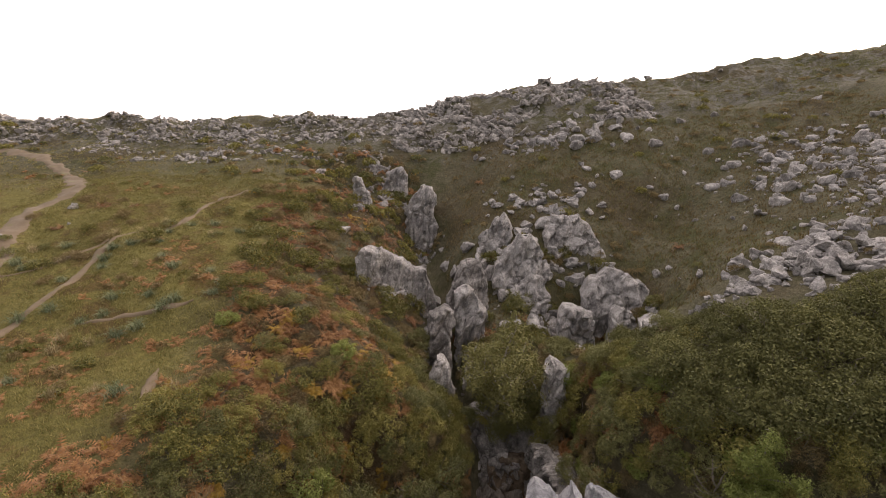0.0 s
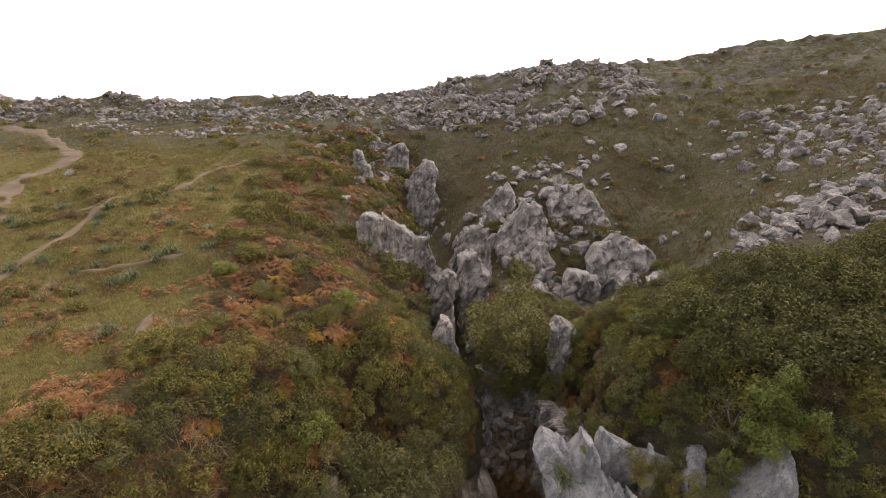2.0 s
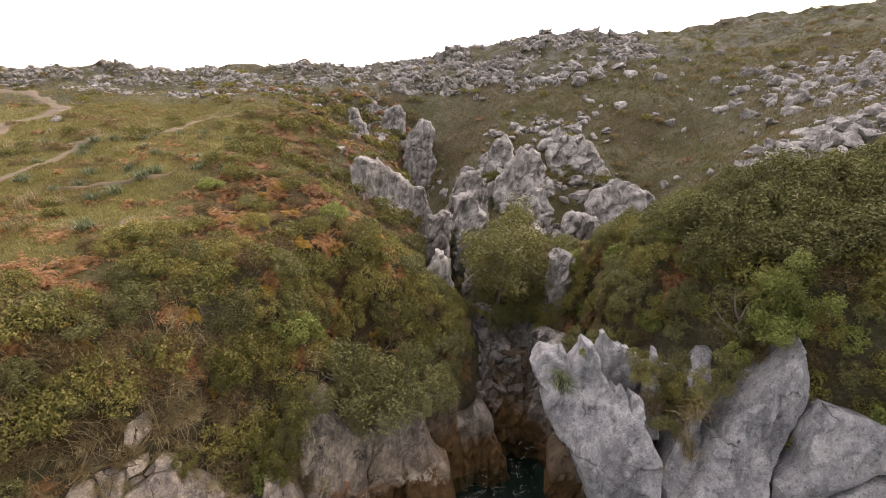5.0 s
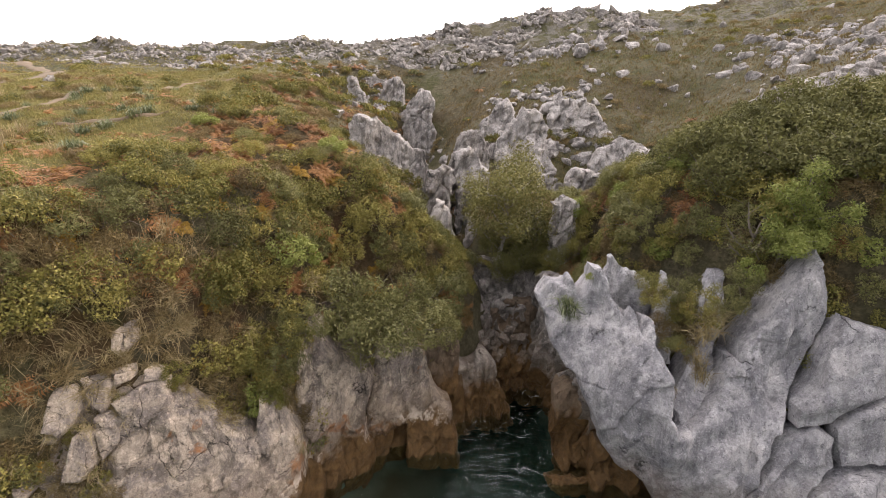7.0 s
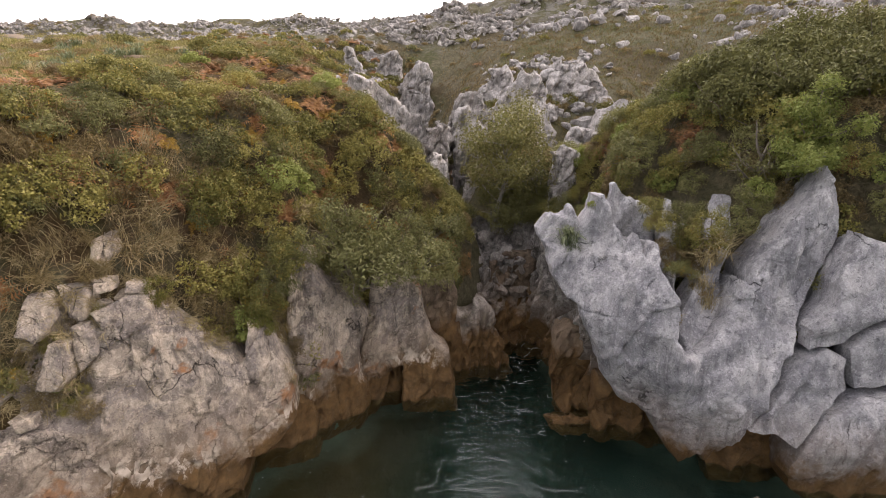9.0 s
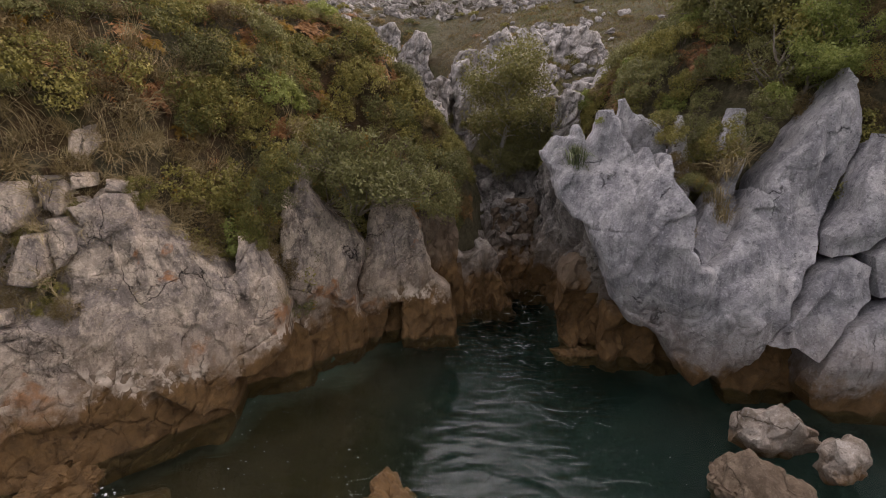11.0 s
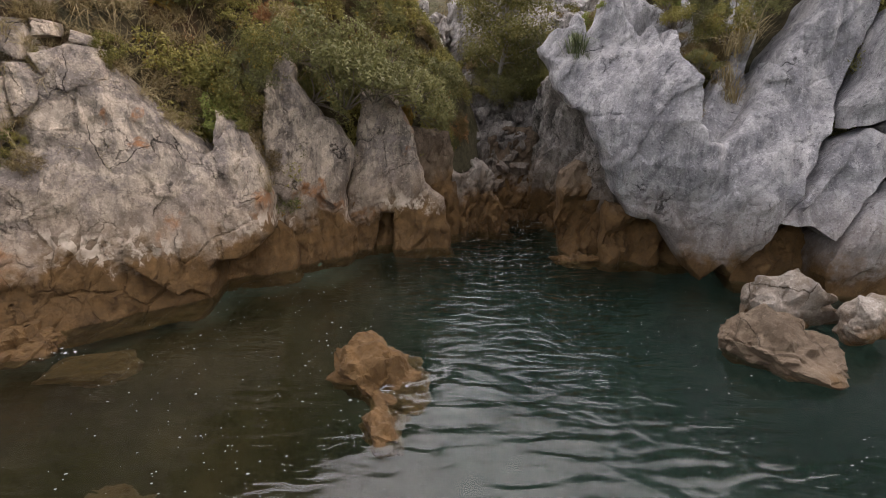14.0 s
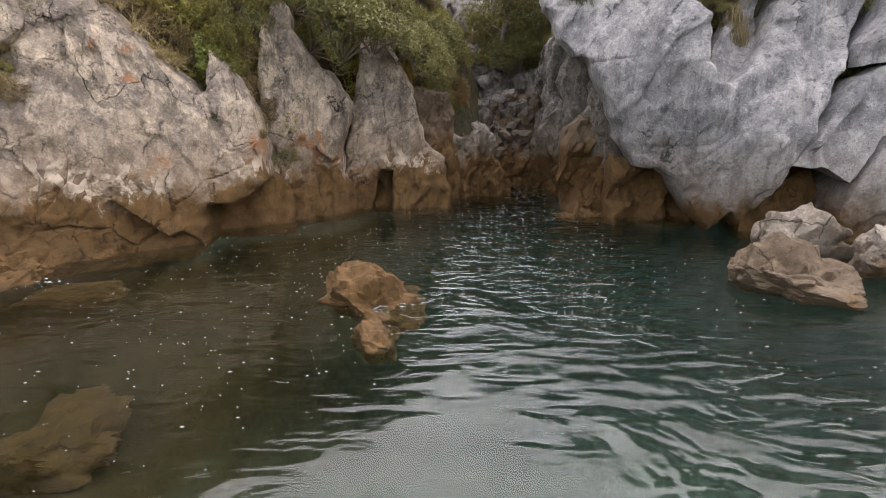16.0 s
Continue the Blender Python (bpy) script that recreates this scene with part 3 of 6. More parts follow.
def slab_mesh(name, outline, depth, thick, back, material, seed, step=0.09, block=1.3, power=1.0, soft=0.11, jag=0.07, flute=0.0, inset=0.0, tall=0.6, cracks=0.0):
    """A standing mass of rock. Its face has the outline (x, z); its front follows depth(x, z), its back is hidden in the ground."""
    rng = np.random.default_rng(seed)
    poly = np.array(outline, float)
    if inset:
        middle = poly.mean(0)
        poly = middle + (poly - middle) * (1 - inset / np.abs(poly - middle).mean())
    ring = []
    for a, b in zip(poly, np.roll(poly, -1, 0)):
        k = max(1, int(np.hypot(*(b - a)) / step))
        ring += [a + (b - a) * j / k for j in range(k)]
    ring = np.array(ring)
    flat = np.stack([ring[:, 0], 0 * ring[:, 0], ring[:, 1]], 1)
    crest = np.clip((ring[:, 1] - poly[:, 1].min()) / np.ptp(poly[:, 1]), 0, 1)
    ring = ring + jag * np.stack([fbm(flat, 0.45, 3, seed + 30), fbm(flat, 0.45, 3, seed + 31)], 1)
    if flute:
        ring[:, 1] += flute * 1.8 * crest * (0.4 - np.abs(noise3(flat * (2.6, 1, 0.12), 0.8, seed + 33)) - 0.4 * np.abs(noise3(flat * (7, 1, 0.3), 0.8, seed + 36)))

    def raised(gap, fine):
        p, tri = filled(ring if fine else ring[::3], gap, rng)
        u, v = p.T
        d = np.clip(rim_distance(p, ring), 0, None)
        swell = 1 - (1 - np.clip(d / max(soft, 1.6 * step), 0, 1)) ** 2
        y0 = depth(u, v) + 0 * u
        if not fine:
            return np.stack([u, y0 + thick + 0.05 + back * (1 - (1 - np.clip(d / 0.5, 0, 1)) ** 2), v], 1), tri[:, ::-1]
        face = np.stack([u, y0, v], 1)
        if flute:
            y0 = y0 + flute * 1.5 * (0.5 - np.abs(noise3(face * (2.2, 1, 0.25), 0.9, seed + 34)) * 1.6) + flute * 0.7 * np.abs(noise3(face * (4, 1, 0.5), 0.8, seed + 35))
        return np.stack([u, y0 + min(thick, 1.2 * soft) * (1 - swell) - craggy(face, seed, block, power, step, tall, cracks) * (0.45 + 0.55 * swell), v], 1), tri

    front, faces = raised(step, True)
    rear, behind = raised(step * 3, False)
    # the flank between the front's rim and the back's rim
    edges = np.concatenate([faces[:, [i, (i + 1) % 3]] for i in range(3)])
    key = np.sort(edges, 1)
    _, first, count = np.unique(key[:, 0].astype(np.int64) * len(front) + key[:, 1], return_index=True, return_counts=True)
    rim = edges[first[count == 1]]
    n, m = len(front), len(rear)
    who, place = np.unique(rim, return_inverse=True)
    place = place.reshape(rim.shape) + n + m
    lip = front[who].copy()
    lip[:, 1] = np.maximum(depth(lip[:, 0], lip[:, 2]) + thick + 0.12, lip[:, 1] + 0.05)
    flank = np.concatenate([np.stack([rim[:, 1], rim[:, 0], place[:, 0]], 1), np.stack([rim[:, 1], place[:, 0], place[:, 1]], 1)])
    return fast_mesh(name, np.concatenate([front, rear, lip]), np.concatenate([faces, behind + n, flank]), material, crisp=32)


def boulder_mesh(name, size, material, seed, level=3, cuts=9, grain=1.0, close=(0.35, 0.78), bedded=False):
    """A loose rock: a ball cut by planes, cracked and weathered. Its foot is below its origin."""
    rng = np.random.default_rng(seed)
    bm = bmesh.new()
    bmesh.ops.create_icosphere(bm, subdivisions=level, radius=1.0)
    p = np.array([v.co[:] for v in bm.verts])
    f = np.array([[v.index for v in q.verts] for q in bm.faces])
    bm.free()
    for _ in range(cuts):
        w = rng.normal(size=3)
        w /= np.linalg.norm(w)
        h = rng.uniform(*close)
        over = np.clip(p @ w - h, 0, None)
        p = p - 0.97 * over[:, None] * w
    size = np.array(size, float)
    p = p * size
    away = p / size
    away /= np.linalg.norm(away, axis=1)[:, None]
    m = size.mean()
    edge = 2.2 * m / 2 ** level
    who, lean = facets(p, m * 0.8, seed, 0.4 * edge)
    who2, lean2 = facets(p + 5.3, m * 0.36, seed + 5, 0.4 * edge)
    lump = grain * (0.09 * m * fbm(p, m * 0.9, 4, seed) + 0.22 * m * who + 0.7 * lean + 0.12 * m * who2 + 0.7 * lean2)
    if bedded:
        lump = 0.5 * lump + craggy(p * (1, 1, 1.6), seed, 0.75 * m, 0.8, 0.05, 0.9, 0.06) + 0.05 * m * np.abs(noise3(p * (0.6, 0.6, 2.4), 0.5 * m, seed + 4))
    if level > 4:
        who3, lean3 = facets(p + 1.7, m * 0.15, seed + 8, 0.4 * edge)
        lump = lump + grain * (0.05 * m * who3 + 0.6 * lean3 + 0.02 * m * noise3(p, 0.06 * m, seed + 3))
    return fast_mesh(name, p + away * lump[:, None], f, material, crisp=28)


def near_depth_a(x, z):
    return 12.05 - 0.85 * (x - 6.35) + np.interp(z, [0, 1, 2.2, 3.3, 4.5, 5.6, 6.4, 7.0, 7.8, 8.6], [1.5, 1.15, 0.75, 0.35, 0.35, 0.95, 1.55, 1.95, 2.25, 2.5])


def near_depth_d(x, z):
    return np.interp(z, [0, 2.5, 4.2, 5.9, 7.3, 9.5], [11.9, 11.5, 11.9, 12.75, 13.2, 13.7]) - 0.1 * (x - 9.5)


def near_depth(x, z):
    """Two blades that grow from one foot, with a furrow between them."""
    w = np.clip((x - 7.1) / 1.2, 0, 1)
    w = w * w * (3 - 2 * w)
    return near_depth_a(x, z) * (1 - w) + near_depth_d(x, z) * w + 0.30 * np.clip(z / 4, 0, 1) * np.exp(-((x - 7.7) / 0.3) ** 2) + 0.12 * np.exp(-((x - 8.5 - 0.25 * z) / 0.12) ** 2) * (z < 4)


def near_depth_e(x, z):
    return np.interp(z, [0, 1.5, 2.8, 3.8, 5.4, 8], [11.0, 10.85, 11.2, 11.6, 11.8, 12.6]) - 0.1 * (x - 11)


def west_face(x, z):
    return 11.24 + 0.72 * (x + 6.83) + 0.3 * (z - 3.36) + 0.3 * np.maximum(z - 5.8, 0)


def west_wall(x, z):
    """The cliff's own face, stepped back where loose blocks stand before it."""
    a, b = np.clip((-8.75 - x) / 0.5, 0, 1), np.clip((z - 3.2) / 0.5, 0, 1)
    return west_face(x, z) + 0.42 * np.maximum(a * b, np.clip((z - 5.5) / 0.3, 0, 1))


def level_at(y, lean=0.0, turn=0.0):
    return lambda x, z: y + lean * z + turn * x


def leaning(y, lean, foot):
    """A face that leans back above its foot and drops sheer below it."""
    return lambda x, z: y + lean * np.maximum(z, foot)


def slab(outline, depth, label, thick=0.5, back=1.6, material=None, seed=1, **shape):
    me = slab_mesh("limestone_slab", outline, depth, thick, back, material or M_GREY, seed, **shape)
    return thing("limestone_slab", me, label, "rock", "limestone slabs round the cove")


# the east side of the cove: leaning blades of grey limestone before a recessed core
slab([(3.58, 6.91), (3.93, 7.29), (4.51, 7.48), (4.68, 7.77), (4.84, 7.43), (4.94, 7.14), (5.1, 7.3), (5.27, 7.64), (5.27, 8.21), (5.53, 8.26), (5.68, 7.98), (5.91, 7.19), (6.16, 6.75), (6.34, 7.18), (6.46, 6.87), (6.51, 6.57), (6.74, 7.03), (6.87, 6.92), (6.82, 6.45), (6.94, 5.91), (7.1, 5.63), (7.08, 5.18), (6.98, 4.46), (7.19, 4.0), (7.75, 3.9), (8.3, 4.42), (8.69, 4.94), (8.94, 5.66), (9.14, 6.04), (9.36, 5.94), (9.59, 6.45), (9.88, 6.85), (10.27, 7.3), (10.69, 7.94), (11.1, 8.52), (11.41, 8.92), (11.61, 9.37), (11.85, 8.8), (11.95, 8.2), (11.9, 7.6), (11.6, 6.85), (11.35, 6.18), (10.95, 5.44), (10.45, 4.62), (10.0, 3.76), (9.6, 2.83), (9.3, 1.99), (9.0, 1.3), (8.71, 0.6), (8.43, 0.2), (8.03, 0.5), (7.7, 0.05), (7.43, 0.3), (7.06, 0.95), (6.8, 1.4), (6.46, 1.7), (5.98, 1.69), (5.49, 2.49), (5.22, 3.25), (4.8, 4.2), (4.68, 4.67), (4.33, 4.89), (3.97, 5.47), (3.81, 6.22)],
     near_depth, "huge grey limestone mass with two leaning jagged blades", 0.45, 1.9, M_GREY, 11, block=2.4, power=0.42, soft=0.09, step=0.05, flute=0.09, jag=0.06, cracks=0.05)
slab([(5.82, 7.4), (5.87, 8.51), (6.03, 8.63), (6.41, 8.15), (6.94, 8.0), (7.42, 7.7), (7.68, 6.17), (7.41, 5.22), (6.3, 5.0)], level_at(15.4), "upright pale limestone fin behind a larger blade", 0.35, 1.0, M_GREY, 12, block=1.8, power=0.55, soft=0.10, flute=0.08)
slab([(6.95, 5.2), (7.45, 7.03), (7.74, 8.04), (7.9, 8.04), (7.92, 7.16), (7.75, 5.2)], lambda x, z: 13.5 + 0.5 * (z - 4.7), "thin limestone rib overgrown with bushes", 0.25, 1.0, M_GREY, 13, block=1.4, power=0.6)
slab([(8.47, 5.81), (8.78, 7.28), (9.18, 8.3), (9.51, 8.23), (9.48, 7.41), (9.13, 6.29), (8.9, 5.1), (8.95, 3.0), (7.5, 3.0), (7.4, 4.4), (7.92, 5.4)], lambda x, z: 12.9 + 0.5 * (z - 4.7), "recessed limestone column with plants in its cracks", 0.35, 1.4, M_GREY, 14, block=1.6, power=0.8)
slab([(12.05, 7.63), (11.8, 7.15), (11.42, 6.22), (11.24, 5.53), (10.8, 4.91), (10.74, 4.28), (11.17, 4.43), (11.6, 4.57), (12.2, 5.09), (13.26, 5.61), (14.6, 5.8), (15.0, 6.6), (13.29, 7.2), (12.38, 7.45)],
     near_depth_e, "triangular grey limestone block split off by a joint", 0.45, 1.9, M_GREY, 16, cracks=0.05, block=1.6, power=0.42, soft=0.05, jag=0.05)
slab([(9.48, 2.48), (10.2, 3.5), (10.72, 4.1), (11.29, 4.33), (11.70, 4.08), (11.74, 3.2), (11.12, 2.6), (10.34, 1.5), (9.8, 1.85), (9.11, 1.95)], near_depth_e, "grey limestone block between dark joints", 0.4, 1.7, M_GREY, 17, cracks=0.05, block=1.6, power=0.42, soft=0.05, jag=0.05)
slab([(11.8, 4.33), (12.26, 4.93), (13.47, 5.4), (15.2, 5.5), (15.4, 3.4), (13.64, 3.3), (12.76, 3.38), (11.96, 3.25)], near_depth_e, "broad limestone block above a slanting crack", 0.4, 1.9, M_GREY, 18, cracks=0.05, block=1.6, power=0.42, soft=0.05, jag=0.05)
slab([(10.49, 1.42), (11.27, 2.42), (11.96, 2.95), (13.65, 3.25), (16.0, 3.2), (16.4, -1.0), (11.22, -1.0), (10.3, 0.5)], near_depth_e, "massive low limestone block at the waterline", 0.5, 1.9, M_GREY, 19, cracks=0.06, block=1.6, power=0.5, soft=0.06, jag=0.05)
slab([(4.46, 2.63), (5.0, 3.2), (5.5, 3.0), (6.04, 1.75), (6.38, 0.66), (6.2, -0.9), (4.6, -0.9), (4.45, 1.0)], level_at(15.6, 0.12), "brown weed-stained rock buttress at the waterline", 0.5, 1.6, M_WEED, 20, block=1.1, power=1.6, cracks=0.14, step=0.07)
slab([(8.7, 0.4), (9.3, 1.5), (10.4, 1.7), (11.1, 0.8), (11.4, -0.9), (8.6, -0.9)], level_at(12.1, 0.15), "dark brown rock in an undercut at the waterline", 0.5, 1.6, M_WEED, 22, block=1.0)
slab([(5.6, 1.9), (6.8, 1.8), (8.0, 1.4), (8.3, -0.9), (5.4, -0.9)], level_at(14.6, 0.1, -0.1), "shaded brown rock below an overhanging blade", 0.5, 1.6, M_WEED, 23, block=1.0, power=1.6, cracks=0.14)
slab([(6.0, 5.6), (7.2, 6.6), (9.0, 7.2), (10.5, 7.9), (12.0, 8.2), (16.0, 9.0), (22.0, 9.5), (22.0, -1.0), (5.8, -1.0)], lambda x, z: np.maximum(14.9 - 0.32 * (x - 8), 11.2 - 0.5 * np.clip(x - 14, 0, 9)) + 0.16 * z, "grey limestone cliff core behind leaning blades", 0.6, 2.5, M_GREY, 24, block=1.6, step=0.13)
# the wall of the inlet's head, dark, east and north
slab([(-4.0, 5.2), (-2.6, 6.2), (-1.0, 6.4), (1.0, 6.2), (2.4, 5.6), (3.4, 4.6), (3.6, -1.0), (-4.2, -1.0)], level_at(0), "dark rock wall at the head of the inlet", 0.5, 1.5, M_INLET, 25, block=1.0, power=1.7, tall=0.25, cracks=0.18, flute=0.12, step=0.07).matrix_basis = pose(5.0, 18.6, 0, 0, 0, -82)
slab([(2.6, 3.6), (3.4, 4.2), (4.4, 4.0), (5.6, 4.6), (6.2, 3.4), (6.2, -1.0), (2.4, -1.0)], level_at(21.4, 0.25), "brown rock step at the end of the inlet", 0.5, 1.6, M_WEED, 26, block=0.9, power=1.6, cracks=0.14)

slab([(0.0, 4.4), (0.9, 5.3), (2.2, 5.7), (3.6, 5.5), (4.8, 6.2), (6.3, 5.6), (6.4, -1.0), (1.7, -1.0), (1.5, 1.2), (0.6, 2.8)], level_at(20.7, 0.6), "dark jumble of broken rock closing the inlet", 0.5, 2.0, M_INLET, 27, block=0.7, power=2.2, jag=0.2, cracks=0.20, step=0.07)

# the west side: a cream cliff, two pillars and a low ledge
slab([(-17.5, 8.2), (-14.5, 7.4), (-12.4, 7.0), (-11.14, 6.4), (-10.4, 6.5), (-9.7, 6.7), (-9.1, 6.7), (-8.7, 6.6), (-8.3, 6.3), (-7.79, 5.8), (-7.43, 5.35), (-7.1, 4.93), (-6.76, 4.5), (-6.36, 4.1), (-6.05, 3.7), (-5.87, 3.8), (-5.81, 4.85), (-5.53, 4.5), (-5.27, 4.15),
      (-5.0, 3.51), (-4.72, 2.54), (-4.67, 1.44), (-5.22, 0.87), (-5.72, 0.99), (-5.9, 0.7), (-5.85, -1.0), (-19.0, -1.0)], west_wall, "broad cream limestone cliff with orange and brown stains", 0.55, 2.2, M_CREAM, 31, block=1.6, step=0.05, power=0.45, cracks=0.11, jag=0.06)
for n, o in enumerate(([(-9.15, 7.79), (-8.89, 7.98), (-8.64, 7.89), (-8.54, 7.4), (-8.8, 7.09), (-9.05, 7.31)], [(-10.07, 7.67), (-9.65, 7.61), (-9.48, 7.29), (-9.65, 7.18), (-10.02, 7.35)], [(-9.97, 6.69), (-9.63, 6.67), (-9.36, 6.06), (-9.66, 5.57), (-10.0, 5.82)],
                       [(-9.47, 6.78), (-9.01, 6.77), (-8.89, 6.39), (-8.97, 5.86), (-9.2, 5.97)], [(-8.9, 6.0), (-8.26, 6.25), (-7.87, 6.18), (-7.75, 5.49), (-8.29, 5.18), (-8.65, 5.58)], [(-8.95, 6.78), (-8.62, 6.75), (-8.55, 6.42), (-8.88, 6.36)], [(-8.32, 6.62), (-7.97, 6.46), (-7.95, 6.25), (-8.3, 6.32)],
                       [(-9.52, 5.47), (-9.17, 5.47), (-9.07, 4.61), (-9.34, 4.34), (-9.68, 4.45)], [(-9.14, 5.8), (-8.9, 5.8), (-8.71, 5.52), (-8.64, 5.05), (-9.01, 4.63), (-9.08, 5.13)], [(-10.09, 3.94), (-9.76, 3.9), (-9.67, 3.57), (-9.9, 3.55)], [(-9.98, 3.51), (-9.59, 3.48), (-9.47, 3.3), (-9.81, 3.26)],
                       [(-10.46, 4.68), (-10.3, 4.65), (-10.2, 4.44), (-10.4, 4.21)])):
    slab(o, lambda x, z: west_face(x, z) - 0.14, "cream limestone block lodged among dry grass", 0.3, 0.9, M_CREAM, 60 + n, block=0.7, power=0.5, soft=0.05, step=0.045, jag=0.045, cracks=0.03)
slab([(-5.05, 5.6), (-4.81, 6.05), (-4.74, 6.61), (-4.54, 6.41), (-4.35, 6.13), (-4.11, 5.31), (-3.64, 4.7), (-3.31, 4.5), (-2.8, 3.6), (-2.85, 2.87), (-3.1, 1.8), (-2.75, 0.6), (-2.85, -1.0), (-5.9, -1.0), (-5.45, 0.53), (-5.3, 1.98), (-5.15, 3.22), (-5.1, 4.67)],
     lambda x, z: 14.45 + 0.72 * (x + 4.64) + 0.12 * (z - 5), "tall fluted limestone pillar, brown at its foot", 0.5, 2.0, M_CREAM, 33, block=1.3, step=0.055, power=0.7, cracks=0.07, flute=0.05)
slab([(-2.76, 3.96), (-2.56, 5.67), (-2.22, 6.0), (-1.66, 5.79), (-1.15, 4.9), (-0.76, 4.0), (-0.53, 3.1), (-0.3, 2.3), (0.4, 1.71), (0.7, -1.0), (-1.43, -1.0), (-1.5, 1.25), (-1.9, 1.3), (-2.5, -1.0), (-3.2, -1.0), (-3.13, 1.9), (-2.94, 3.02)],
     lambda x, z: 16.35 + 0.1 * (x + 1.7) + 0.22 * (z - 2.4), "pointed grey limestone pillar with a dark cleft", 0.5, 2.0, M_CREAM, 34, block=1.2, step=0.06, power=0.8, cracks=0.08, flute=0.05)
slab([(-0.35, 1.91), (0.17, 2.4), (0.7, 2.71), (1.1, 2.51), (1.36, 2.12), (1.76, 2.76), (2.03, 2.82), (2.51, 2.49), (2.58, 1.31), (3.0, 0.77), (3.1, -1.0), (-0.6, -1.0)],
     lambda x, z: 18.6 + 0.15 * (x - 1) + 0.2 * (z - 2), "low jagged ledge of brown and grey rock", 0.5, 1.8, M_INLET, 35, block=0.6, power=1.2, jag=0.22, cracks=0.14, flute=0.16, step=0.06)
slab([(-6.7, 1.2), (-6.1, 2.6), (-5.4, 3.3), (-4.8, 2.7), (-4.2, 1.9), (-3.2, 1.5), (-2.75, 0.5), (-2.8, -1.0), (-7.0, -1.0)], lambda x, z: 14.0 + 0.72 * (x + 4.64) + 0.16 * z, "brown weed-stained foot of a limestone pillar", 0.5, 1.8, M_CREAM, 37, block=1.1, cracks=0.08, step=0.07)
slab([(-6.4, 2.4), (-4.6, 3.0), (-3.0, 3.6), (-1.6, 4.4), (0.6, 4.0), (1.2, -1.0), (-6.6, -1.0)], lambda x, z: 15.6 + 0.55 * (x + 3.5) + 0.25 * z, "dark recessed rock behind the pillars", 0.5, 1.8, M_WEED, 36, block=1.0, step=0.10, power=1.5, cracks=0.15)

slab([(-9.0, 1.6), (-7.0, 2.0), (-5.4, 1.9), (-4.4, 1.2), (-4.2, -1.2), (-9.0, -1.2)], lambda x, z: 12.5 + 0.5 * (x + 6.5) + 0.2 * z, "dark brown rock in an undercut of the cliff", 0.4, 1.2, M_WEED, 38, block=0.9)

FEET = []
# how far each boss lies back
LIE = [0, 0.25, 0.25, 0.3, 0.35, 0.2, 0.2, 0.2, 0.2, 0.3, 0.45, 0.5, 0.5, 0.4, 0.35, 0.45, 0.4, 0.4, 0.3]
